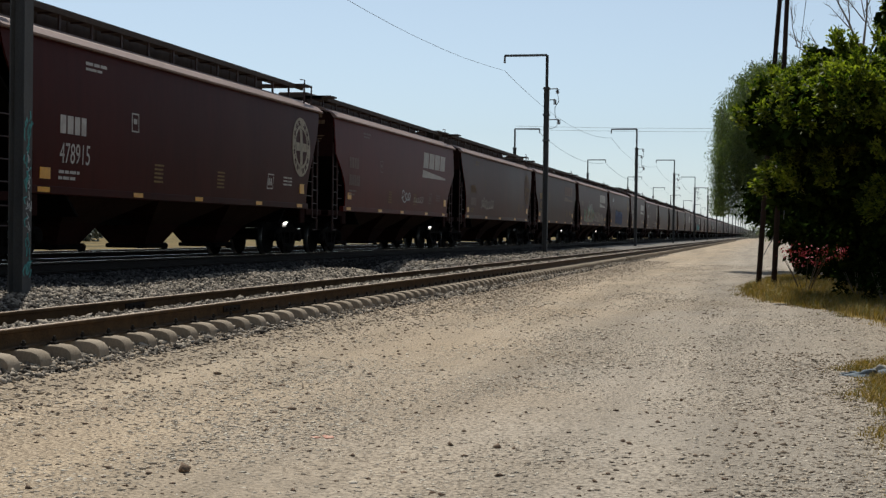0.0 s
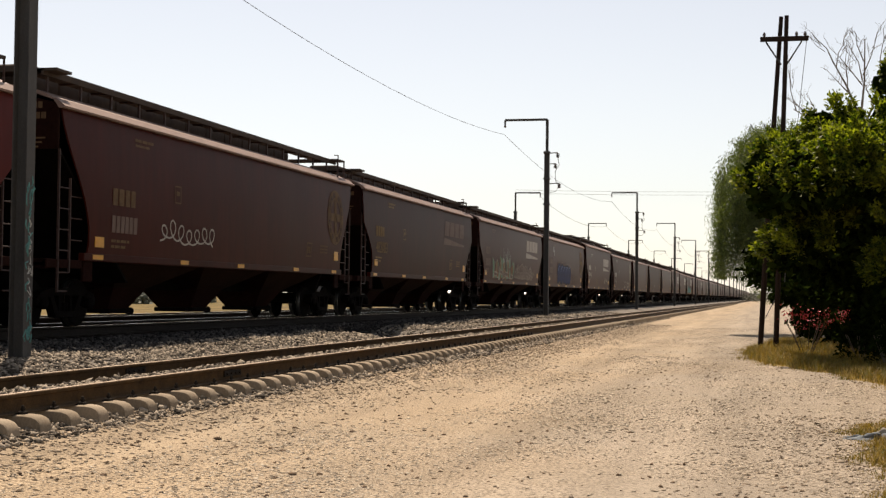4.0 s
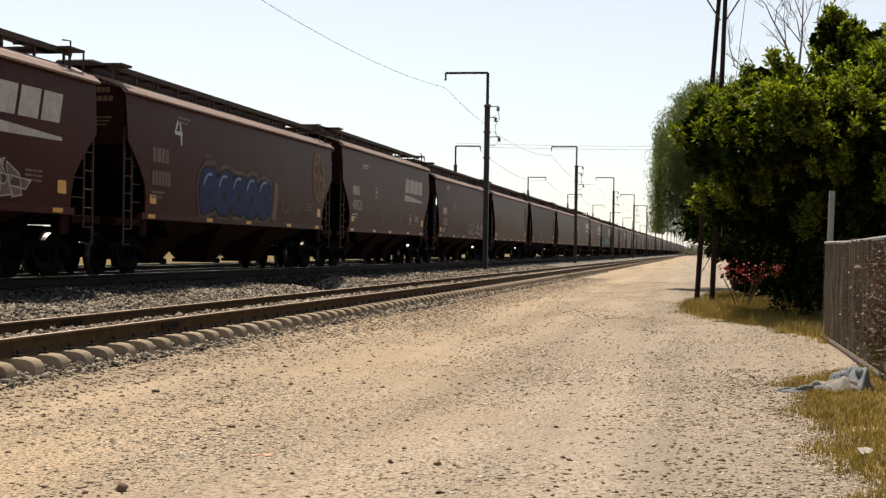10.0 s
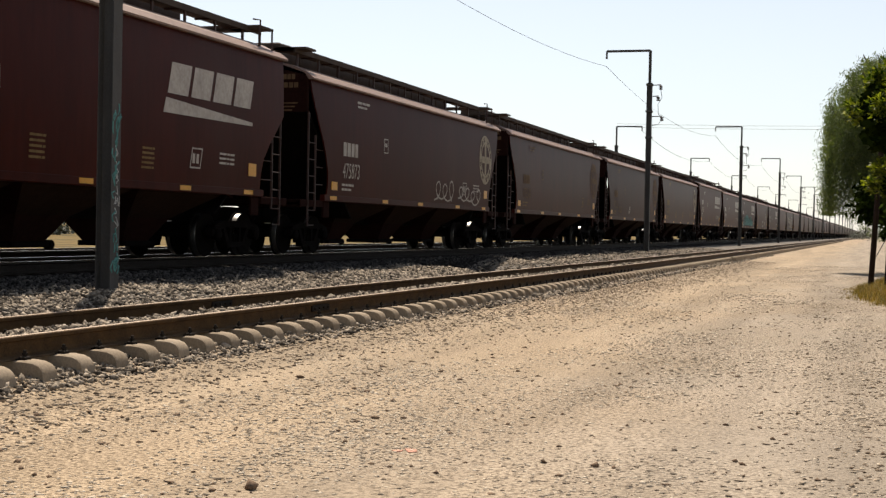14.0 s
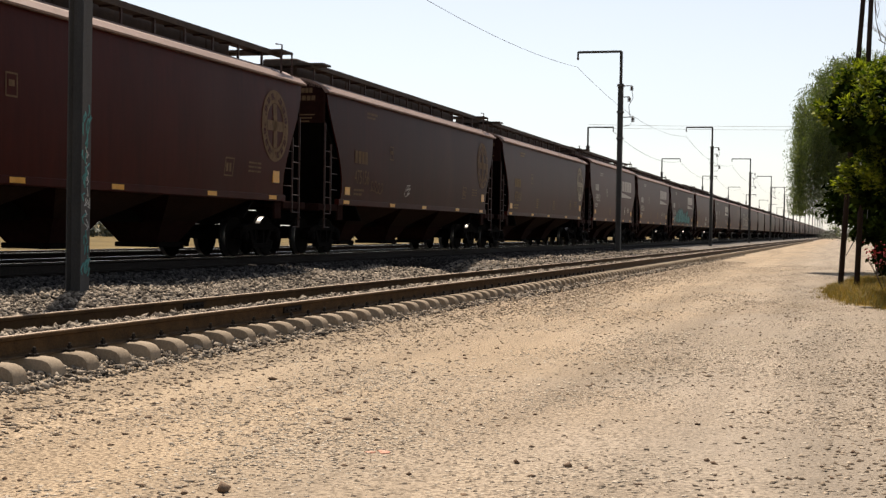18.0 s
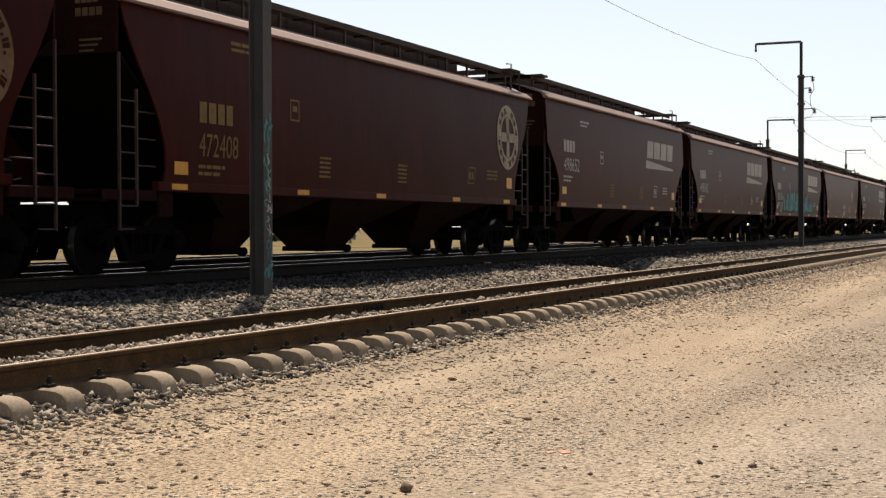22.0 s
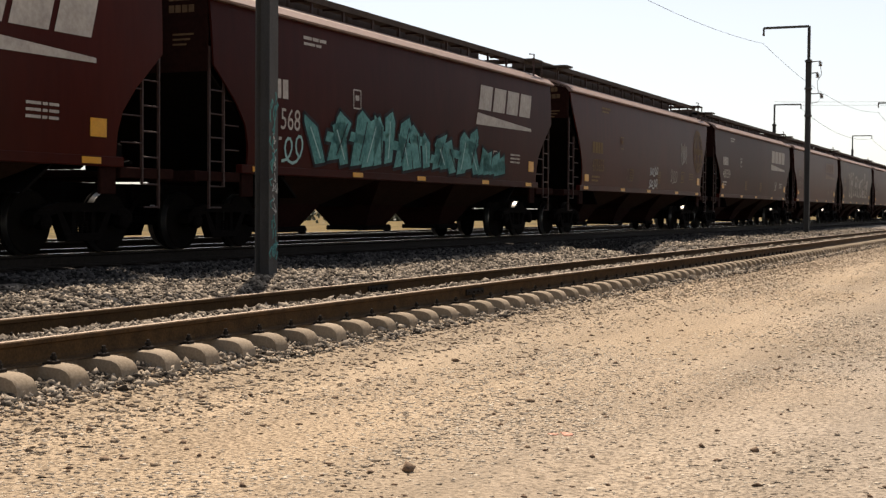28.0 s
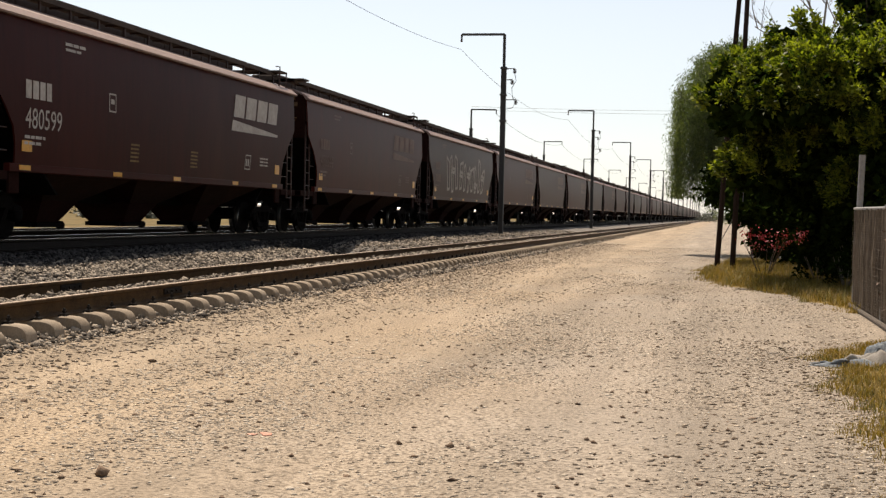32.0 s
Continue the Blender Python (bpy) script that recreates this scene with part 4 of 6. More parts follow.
# Shrubs added behind the trees, in shade-dark leaves, to darken the understorey.
for x, y, r in ((2.2, 47.5, 1.1), (4.0, 48, 1.5), (6.0, 48, 1.7), (8.5, 48, 2.0), (5.0, 36, 0.9), (6.4, 35, 1.2), (7.6, 33, 1.3)):
    shrub = thing("shrub", "tall added shrub coloured for shade behind the trees", "shrub", group="shrubs under the trees")
    stems = Solid()
    for k in range(9):
        a = rng.uniform(0, 6.28)
        stems.tube([(x, y, -0.05), (x + 0.7 * r * math.cos(a), y + 0.7 * r * math.sin(a), 1.2 * r)], [0.02, 0.008], 5)
    tagged(part("stem_tangle", stems, TWIG, shrub), kind="stuff")
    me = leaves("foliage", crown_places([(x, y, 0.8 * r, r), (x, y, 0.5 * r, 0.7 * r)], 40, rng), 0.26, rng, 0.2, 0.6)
    me.materials.append(LEAF_SHADE)
    part("foliage", me, LEAF_SHADE, shrub)

# far woods on both sides of the line
far_places = []
for k in range(70):
    x, y, r = -150 + rng.uniform(-25, 20), 20 + k * 12 + rng.uniform(-5, 5), rng.uniform(2.0, 4.2)
    d = rng.normal(size=(330, 3)) * np.array([r, r, r * 0.55]) * 0.6
    far_places.append(d + np.array([x, y, r * 0.8]))
for k in range(46):
    x, y, r = 12 + 0.3 * k + rng.uniform(-2.0, 10), 75 + k * 14 + rng.uniform(-5, 5), rng.uniform(2.2, 4.2)
    d = rng.normal(size=(260, 3)) * np.array([r, r, r * 0.8]) * 0.5
    far_places.append(d + np.array([x, y, r * 1.0]))
for k in range(90):
    x, y, r = -62 + rng.uniform(-9, 7), 8 + k * 4.5 + rng.uniform(-2, 2), rng.uniform(0.5, 1.3)
    far_places.append(rng.normal(size=(260, 3)) * np.array([r, r * 1.6, r * 0.5]) * 0.5 + np.array([x, y, 0.3 + r * 0.5]))
for k in range(26):
    x, y, r = rng.uniform(-7, 16), 430 + 12 * k + rng.uniform(-5, 5), rng.uniform(1.6, 3.4)
    far_places.append(rng.normal(size=(200, 3)) * np.array([r, r, r * 0.6]) * 0.5 + np.array([x, y, r * 0.7]))
far_places = np.concatenate(far_places)
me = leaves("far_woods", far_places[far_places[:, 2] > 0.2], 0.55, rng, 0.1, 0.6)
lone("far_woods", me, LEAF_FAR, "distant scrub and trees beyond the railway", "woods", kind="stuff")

# ---- grass ----
EDGE_Y = [4, 9, 12, 14, 16.7, 18.5, 21, 23.5, 25, 28.5, 31.6, 34.8, 40, 48, 60, 80]
EDGE_X = [1.0, 0.95, 0.95, 0.93, 1.03, 1.9, 2.2, 2.1, 1.85, 1.15, 0.1, -0.5, -0.6, 0.1, 0.5, 1.2]


def grass_edge(y):
    return np.interp(y, EDGE_Y, EDGE_X) + 0.10 * np.sin(y * 2.3) + 0.06 * np.sin(y * 5.1 + 1)


def blades(name, count, y0, y1, width, low, high, material, label, power=1.0):
    """Thin bent blades in tufts, thinning out at the edge."""
    tufts = count // 9
    y = y0 + (y1 - y0) * rng.uniform(0, 1, tufts) ** power
    x = grass_edge(y) + width * rng.uniform(0, 1, tufts) ** 1.1 + rng.normal(size=tufts) * 0.12
    y, x = np.repeat(y, 9) + rng.normal(size=tufts * 9) * 0.05, np.repeat(x, 9) + rng.normal(size=tufts * 9) * 0.05
    n = len(x)
    tall = rng.uniform(low, high, n) * np.clip((x - grass_edge(y)) / 0.5 + 0.35, 0.25, 1)
    a, lean = rng.uniform(0, 2 * np.pi, n), rng.uniform(0.1, 0.9, n) * tall
    z = ground_z(x, y) - 0.01
    root = np.stack([x, y, z], 1)
    side = np.stack([np.cos(a + 1.57), np.sin(a + 1.57), 0 * a], 1) * (0.004 + 0.008 * tall)[:, None]
    knee = root + np.stack([np.cos(a) * lean * 0.35, np.sin(a) * lean * 0.35, tall * 0.6], 1)
    tip = root + np.stack([np.cos(a) * lean, np.sin(a) * lean, tall], 1)
    v = np.stack([root - side, root + side, knee + side * 0.7, knee - side * 0.7, tip + side * 0.15, tip - side * 0.15], 1).reshape(-1, 3)
    i = 6 * np.arange(n)[:, None]
    me = mesh_of(name, v, np.concatenate([i + np.array([[0, 1, 2, 3]]), i + np.array([[3, 2, 4, 5]])]))
    lone(name, me, material, label, "grass", kind="stuff")


blades("dry_grass", 52000, 6.0, 18.5, 2.6, 0.02, 0.10, GRASS_BLADE, "short yellow dry grass at the road edge", 1.2)
blades("green_grass", 10000, 6.0, 17, 2.8, 0.02, 0.09, GRASS_GREEN, "patchy green grass among the dry blades", 1.2)
blades("dry_grass", 26000, 23.5, 50, 3.4, 0.05, 0.24, GRASS_BLADE, "taller yellow dry grass under the trees")
blades("green_grass", 6000, 24, 50, 3.6, 0.06, 0.28, GRASS_GREEN, "green grass in the shade of the trees")
soil_ys, soil = np.arange(-14, 56, 0.4), []
for y in soil_ys:
    e = float(grass_edge(y))
    soil.append([(e + 0.12 + d, y, float(ground_z(e + d, y)) + h) for d, h in ((0, -0.004), (0.25, 0.006), (1.5, 0.012), (9, 0.012))])
v = np.array(soil).reshape(-1, 3)
i = (np.arange(len(soil_ys) - 1)[:, None] * 4 + np.arange(3)[None]).reshape(-1)
lone("verge", mesh_of("verge", v, np.stack([i, i + 1, i + 5, i + 4], 1)), GRASS_SOIL, "bare dry soil verge under the grass", "verge", kind="structure")

# ---- fence ----
fence = thing("reed_fence", "weathered grey reed fence held by wire mesh", "fence")
for y, lean, tall in ((25.4, 0.07, 2.66), (16.8, 0.08, 2.80), (21.1, 0.04, 1.75)):
    part("post", Solid().tube([(2.30, y, -0.2), (2.30 + lean, y, tall)], 0.055, 8), POST_GREY, fence)
part("top_rail", Solid().tube([(2.27, 25.4, 1.72), (2.28, 21, 1.70), (2.30, 16.8, 1.73)], 0.028, 7), POST_GREY, fence)
part("bottom_log", Solid().tube([(2.24, 25.5, 0.04), (2.24, 21.0, 0.05), (2.26, 16.8, 0.04)], 0.04, 8), BARK, fence)
mesh_wires = Solid()
for k in range(40):
    z = 0.13 + k * 0.0395
    mesh_wires.tube([(2.235, 25.38, z), (2.245, 21, z + random.uniform(-0.02, 0.02)), (2.26, 16.85, z)], 0.0022, 4)
tagged(part("reed_weave", mesh_wires, PANEL_GREY, fence, "fine horizontal weave across the reeds"), kind="stuff")
reed_me = [Solid().tube([(0, 0, 0.08), (w, 0.5 * w, 0.9), (-w, 0, 1.70)], [0.029, 0.033, 0.026], 5).mesh("reed", PANEL_GREY) for w in (0.012, 0.02, -0.015, 0.03)]
for k in range(150):
    part("reed", reed_me[k % 4], PANEL_GREY, fence, "", pose(2.29 + random.uniform(-0.012, 0.012), 25.33 - k * 0.0567, random.uniform(-0.05, 0.03), random.uniform(-1.2, 1.2), 0, random.uniform(0, 360)))

# dry climbing bush in front of the fence's end
dry = thing("dry_bush", "tangled dry brown vine with a few green leaves against the fence", "bush")
stems = Solid()
for k in range(120):
    x, y = rng.uniform(2.2, 3.8), rng.uniform(12.2, 16.4)
    p = Vector((x, y, -0.05))
    points = [p.copy()]
    for j in range(5):
        p += Vector((rng.uniform(-0.22, 0.16), rng.uniform(-0.25, 0.25), rng.uniform(0.05, 0.36)))
        points.append(p.copy())
    stems.tube(points, [0.012, 0.010, 0.008, 0.007, 0.005, 0.003], 5)
for a, b, c in (((2.0, 15.5, 0.9), (2.5, 14.5, 0.75), (3.3, 13.8, 0.8)), ((1.9, 14.6, 0.5), (2.4, 14, 0.62), (3.2, 13.6, 0.65)), ((2.1, 15, 1.25), (2.6, 14.6, 0.95), (3.3, 14, 0.8)), ((2.05, 14.3, 0.05), (2.15, 14.2, 0.25), (2.12, 14.5, 0.55))):
    stems.tube([a, b, c], 0.014, 5)
tagged(part("stem_tangle", stems, BARK, dry), kind="stuff")
VINE = surface("dry_vine_leaf", (0.07, 0.036, 0.02), (0.20, 0.115, 0.065), 1.5, 0.8, 0, 0, 30, island=0.5)
places = crown_places([(2.40, 15.9, 0.95, 0.55), (2.55, 16.2, 1.35, 0.45), (3.0, 15.4, 1.45, 0.6), (2.45, 15.4, 0.75, 0.5), (2.55, 14.9, 0.7, 0.55), (2.9, 14.2, 0.9, 0.65), (2.75, 15.6, 0.9, 0.5), (3.1, 13.6, 0.6, 0.7), (3.3, 14.6, 1.4, 0.6), (2.65, 13.5, 0.45, 0.5)], 105, rng)
me = leaves("dry_leaves", places, 0.055, rng, 0.2, 0.5)
me.materials.append(VINE)
part("dry_leaves", me, VINE, dry)
places = crown_places([(2.45, 14.7, 0.75, 0.28), (2.7, 13.9, 0.4, 0.4), (3.1, 13.4, 0.5, 0.5), (2.95, 14.0, 1.75, 0.3), (2.35, 15.2, 0.45, 0.35), (2.5, 14.4, 0.55, 0.40), (2.75, 14.0, 0.65, 0.40), (2.3, 15.8, 0.35, 0.25)], 34, rng)
me = leaves("green_leaves", places, 0.075, rng, 0.2, 0.5)
me.materials.append(LEAF_GREY)
part("green_leaves", me, LEAF_GREY, dry)

# ---- discarded cloth ----


def rumpled(name, x0, x1, y0, y1, height, ridges, material, parent, label, seed):
    """A heap of folded cloth: ridges that fall to the ground at its edge, thick at the hem."""
    r = random.Random(seed)
    folds = [(r.uniform(0, 6.3), r.uniform(5, 13), r.uniform(-1, 1)) for _ in range(ridges)]
    nu, nv = 30, 16
    verts = []
    for i in range(nu):
        for j in range(nv):
            u, v = i / (nu - 1), j / (nv - 1)
            rim = min(1.0, 5 * min(u, 1 - u)) * min(1.0, 4 * min(v, 1 - v))
            h = sum(abs(math.sin(a + f * u + 3.5 * f * s * v * 0.3)) for a, f, s in folds) / ridges
            x = x0 + (x1 - x0) * u + 0.05 * math.sin(9 * v + seed)
            y = y0 + (y1 - y0) * v + 0.10 * math.sin(7 * u + seed)
            verts.append((x, y, 0.015 + height * rim * (0.15 + h * (0.35 + 0.65 * u))))
    faces = [(i * nv + j, (i + 1) * nv + j, (i + 1) * nv + j + 1, i * nv + j + 1) for i in range(nu - 1) for j in range(nv - 1)]
    me = mesh_of(name, verts, faces)
    me.shade_smooth()
    me.materials.append(material)
    ob = part(name, me, material, parent, label)
    ob.modifiers.new("thick", "SOLIDIFY").thickness = 0.02
    return ob


cloth = thing("discarded_trousers", "crumpled faded denim trousers thrown on the dry grass", "clothing")
rumpled("leg", 0.93, 1.55, 14.85, 15.15, 0.09, 3, DENIM, cloth, "faded blue denim leg", 3)
rumpled("leg", 1.25, 1.85, 15.1, 15.5, 0.18, 3, DENIM_PALE, cloth, "pale turned-out lining", 8)
rumpled("waistband", 1.5, 1.95, 15.4, 15.8, 0.26, 2, DENIM, cloth, "bunched dark denim waist", 5)

# ---- litter ----
for x, y, w in ((1.30, 10.13, 0.055), (1.65, 9.03, 0.035), (0.35, 39.5, 0.07)):
    scrap = Solid()
    ring = [(x + w * rng.uniform(0.6, 1.2) * math.cos(q), y + 1.4 * w * rng.uniform(0.6, 1.2) * math.sin(q)) for q in np.arange(0, 6.2, 0.8)]
    base = float(ground_z(x, y)) + 0.035
    top = [(a, b, base + rng.uniform(0.0, 0.05)) for a, b in ring]
    low = [(a, b, h - 0.006) for a, b, h in top]
    n = len(ring)
    scrap.add(top + low + [(x, y, base + 0.05), (x, y, base + 0.044)], [(k, (k + 1) % n, 2 * n) for k in range(n)] + [((k + 1) % n + n, k + n, 2 * n + 1) for k in range(n)] + [(k, k + n, (k + 1) % n + n, (k + 1) % n) for k in range(n)])
    lone("paper_scrap", scrap, PAPER, "crumpled pale paper scrap lying in the dry grass", "litter", "litter in the grass")

# ---- the train ----
RAIL_Z, TRACK_X, SPEED = 0.82, -13.85, 8.45
SIDE_Z = [1.2 + 0.2 * k for k in range(16)]
SIDE_X = [1.60 - 0.030 * (z - 2.6) ** 2 for z in SIDE_Z]


def side_x(z):
    return float(np.interp(z, SIDE_Z, SIDE_X))


def end_cut(style, z):
    """How far the side sheet's end stands back from the body's end at a height."""
    if style == "round":
        table = ([1.2, 1.42, 1.75, 2.05, 2.4, 2.75, 2.95, 4.3], [1.12, 1.14, 1.12, 1.02, 0.72, 0.30, 0.05, 0.0])
    else:
        table = ([1.2, 1.42, 1.6, 1.9, 2.3, 2.7, 3.1, 3.5, 3.8, 4.3], [1.05, 1.10, 1.13, 1.10, 0.94, 0.70, 0.43, 0.20, 0.08, 0.0])
    return float(np.interp(z, *table))


def wheelset_mesh():
    s = Solid()
    s.spun([(-1.08, 0.075), (-1.06, 0.085), (-0.99, 0.085), (-0.95, 0.07), (-0.80, 0.075), (0.80, 0.075), (0.95, 0.07), (0.99, 0.085), (1.06, 0.085), (1.08, 0.075)], "x", 10)
    for side in (1, -1):
        profile = [(0.835, 0.36), (0.835, 0.430), (0.828, 0.444), (0.815, 0.453), (0.79, 0.457), (0.71, 0.459), (0.69, 0.485), (0.67, 0.485), (0.665, 0.42), (0.70, 0.36), (0.725, 0.18), (0.69, 0.12), (0.69, 0.09), (0.84, 0.09), (0.84, 0.15), (0.79, 0.20), (0.785, 0.34), (0.835, 0.36)]
        s.spun([(side * a, r) for a, r in profile], "x", 28)
    me = s.mesh("wheelset", WHEEL_STEEL, True)
    me.materials.append(WHEEL_TREAD)
    for p in me.polygons:
        if 0.70 < abs(p.center.x) < 0.805 and math.hypot(p.center.y, p.center.z) > 0.43:
            p.material_index = 1
    return me


def truck(parent, s, full, wheel_me, frame_me, bolster_me, spring_me):
    """A two-axle truck: bolster, two cast side frames with springs, two wheelsets."""
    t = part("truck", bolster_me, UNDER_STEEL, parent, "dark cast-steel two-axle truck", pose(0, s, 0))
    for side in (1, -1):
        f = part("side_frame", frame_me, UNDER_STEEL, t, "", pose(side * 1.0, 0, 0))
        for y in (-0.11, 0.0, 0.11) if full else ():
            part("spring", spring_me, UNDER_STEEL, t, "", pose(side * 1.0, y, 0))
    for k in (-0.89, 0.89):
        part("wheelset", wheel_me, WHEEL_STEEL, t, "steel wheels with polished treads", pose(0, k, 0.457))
    return t


def truck_meshes():
    bolster = Solid().box(-0.95, 0.95, -0.17, 0.17, 0.46, 0.70, 0.02).mesh("truck", UNDER_STEEL)
    f = Solid()
    f.prism([(-1.12, 0.42), (-1.12, 0.56), (-0.98, 0.66), (-0.55, 0.74), (0.55, 0.74), (0.98, 0.66), (1.12, 0.56), (1.12, 0.42), (0.95, 0.50), (0.55, 0.60), (-0.55, 0.60), (-0.95, 0.50)], -0.09, 0.09, "x")
    f.prism([(-0.62, 0.60), (-0.50, 0.60), (-0.30, 0.30), (-0.42, 0.22)], -0.08, 0.08, "x")
    f.prism([(0.62, 0.60), (0.50, 0.60), (0.30, 0.30), (0.42, 0.22)], -0.08, 0.08, "x")
    f.box(-0.09, 0.09, -0.42, 0.42, 0.18, 0.30, 0.015)
    f.box(-0.06, 0.06, -0.26, -0.18, 0.28, 0.62)
    f.box(-0.06, 0.06, 0.18, 0.26, 0.28, 0.62)
    for k in (-0.89, 0.89):
        f.spun([(-0.05, 0.10), (0.10, 0.12), (0.13, 0.09), (0.14, 0.04)], "x", 12, (0.02, k, 0.457))
        f.box(-0.11, 0.11, k - 0.16, k + 0.16, 0.54, 0.64, 0.015)
    frame_me = f.mesh("side_frame", UNDER_STEEL)
    coil = []
    for z in np.arange(0.30, 0.47, 0.034):
        coil += [(float(z), 0.03), (float(z) + 0.010, 0.046), (float(z) + 0.022, 0.046), (float(z) + 0.032, 0.03)]
    return wheelset_mesh(), frame_me, bolster, Solid().spun(coil, "z", 9).mesh("spring", UNDER_STEEL)


TRUCK = truck_meshes()


def sheet_side(length, style, side):
    """One side sheet with its cut-back ends and its thickness."""
    s = Solid()
    levels = [1.36, 1.6, 1.75, 1.9, 2.05, 2.2, 2.4, 2.6, 2.75, 2.85, 2.95, 3.1, 3.25, 3.4, 3.7, 4.0]
    verts, n = [], len(levels)
    columns = 12
    for inner in (0.0, 0.035):
        for z in levels:
            a, b = end_cut(style, z), length - end_cut(style, z)
            for c in range(columns + 1):
                verts.append((side * (side_x(z) - inner), a + (b - a) * c / columns, z))
    w = columns + 1
    block = n * w
    faces = []
    for i in range(n - 1):
        for c in range(columns):
            k = i * w + c
            faces += [(k, k + 1, k + 1 + w, k + w), (block + k, block + k + w, block + k + 1 + w, block + k + 1)]
        for c in (0, columns):
            k = i * w + c
            faces.append((k, k + w, block + k + w, block + k))
    for i in (0, n - 1):
        faces += [(i * w + c, block + i * w + c, block + i * w + c + 1, i * w + c + 1) for c in range(columns)]
    return s.add(verts, faces)


def hopper_car(length, style, paint, full=True):
    """A covered hopper wagon, front end at y = 0, rail top at z = 0; the parts that show from the road."""
    car = thing("hopper_wagon", "", "train wagon", group="wagons of the train")
    L = length
    for side in (1, -1):
        part("side_sheet", sheet_side(L, style, side).mesh("side_sheet", paint, True), paint, car)
        edge = Solid().prism([(side * 1.53, 3.985), (side * 1.635, 3.985), (side * 1.645, 4.02), (side * 1.47, 4.165), (side * 1.40, 4.165)], -0.04, L + 0.04, "y")
        part("roof_edge", edge, ROOF_EDGE, car, "pale brown roof edge")
        sill = Solid().box(min(side * 1.44, side * 1.565), max(side * 1.44, side * 1.565), 0.95, L - 0.95, 1.25, 1.40, 0.012)
        part("side_sill", sill, paint, car)
    roof = Solid()
    arch = [(-1.45, 4.15), (-1.1, 4.32), (-0.6, 4.43), (0, 4.47), (0.6, 4.43), (1.1, 4.32), (1.45, 4.15), (1.4, 4.10), (0, 4.40), (-1.4, 4.10)]
    roof.prism(arch, 0, L, "y")
    part("roof", roof.mesh("roof", ROOF_EDGE, True), ROOF_EDGE, car)
    lift = 0.15 if style == "straight" else 0.06
    if full:
        hatch_me = Solid().box(-0.46, 0.46, 0, 1.19, 4.38, 4.74 + 1.3 * lift, 0.03).mesh("hatch_cover", WALKWAY)
        for k in range(int((L - 2.2) / 1.22)):
            part("hatch_cover", hatch_me, WALKWAY, car, "", pose(0, 0.7 + 1.22 * k, 0))
    else:
        part("hatch_trough", Solid().box(-0.46, 0.46, 0.7, L - 0.9, 4.38, 4.74 + 1.3 * lift, 0.03), WALKWAY, car)
    for side in (1, -1):
        board = Solid().box(min(side * 0.62, side * 1.14), max(side * 0.62, side * 1.14), 0.05, L - 0.3, 4.53 + lift, 4.58 + lift)
        board.box(min(side * 1.11, side * 1.15), max(side * 1.11, side * 1.15), 0.05, L - 0.3, 4.46 + lift, 4.58 + lift)
        walk_board = part("running_board", board, WALKWAY, car)
        if full:
            leg = Solid().box(min(side * 1.06, side * 1.10), max(side * 1.06, side * 1.10), 0, 0.06, 4.24, 4.54 + lift)
            leg.box(min(side * 0.64, side * 1.10), max(side * 0.64, side * 1.10), 0.0, 0.04, 4.49 + lift, 4.53 + lift)
            leg_me = leg.mesh("board_bracket", LADDER_STEEL)
            for k in range(int((L - 0.7) / 1.28) + 1):
                part("board_bracket", leg_me, LADDER_STEEL, walk_board, "", pose(0, 0.3 + 1.28 * k, 0))
    for y0, y1 in ((0.05, 0.62), (L - 0.98, L - 0.28)):
        part("end_board", Solid().box(-1.42, 1.42, y0, y1, 4.53 + lift, 4.58 + lift), WALKWAY, car)
    for y in (L - 0.95, L - 0.30):
        part("board_post", Solid().tube([(1.40, y, 4.15), (1.40, y, 4.55 + lift)], 0.022, 6), LADDER_STEEL, car)
    if full:
        part("roof_grab_iron", Solid().tube([(1.40, L - 1.25, 4.66 + lift), (1.40, L - 0.9, 4.69 + lift), (1.40, L - 0.9, 4.2)], 0.018, 6), LADDER_STEEL, car)
    # end sheets, slope sheets, centre sill, platforms
    for front in (True, False):
        def at(y):
            return y if front else L - y
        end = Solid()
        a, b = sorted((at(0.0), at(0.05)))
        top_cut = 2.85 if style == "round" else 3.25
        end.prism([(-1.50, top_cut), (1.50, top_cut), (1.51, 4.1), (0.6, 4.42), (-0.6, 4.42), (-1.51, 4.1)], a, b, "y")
        # End sheet takes the shade-dark tone of the space between wagons.
        sheet = part("end_sheet", end, HOPPER_SHADE, car, "end sheet coloured near black for shade")
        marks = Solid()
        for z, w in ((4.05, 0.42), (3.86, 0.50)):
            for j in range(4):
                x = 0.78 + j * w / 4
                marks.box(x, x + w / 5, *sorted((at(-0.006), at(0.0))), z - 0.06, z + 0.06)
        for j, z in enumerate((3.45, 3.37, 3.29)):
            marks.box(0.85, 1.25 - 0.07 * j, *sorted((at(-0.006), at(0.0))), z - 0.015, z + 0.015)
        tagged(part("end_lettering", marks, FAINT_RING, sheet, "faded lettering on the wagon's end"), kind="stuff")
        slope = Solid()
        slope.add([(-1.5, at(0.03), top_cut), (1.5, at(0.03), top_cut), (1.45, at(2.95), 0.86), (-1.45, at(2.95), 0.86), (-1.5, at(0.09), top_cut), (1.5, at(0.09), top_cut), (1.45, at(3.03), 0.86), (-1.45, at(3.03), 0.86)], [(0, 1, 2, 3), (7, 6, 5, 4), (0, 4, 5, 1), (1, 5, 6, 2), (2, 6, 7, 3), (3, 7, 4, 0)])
        # Near-black steel paints the shade of the recess onto the slope sheet.
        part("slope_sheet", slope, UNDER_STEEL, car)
        deck = Solid()
        a, b = sorted((at(-0.36), at(0.30)))
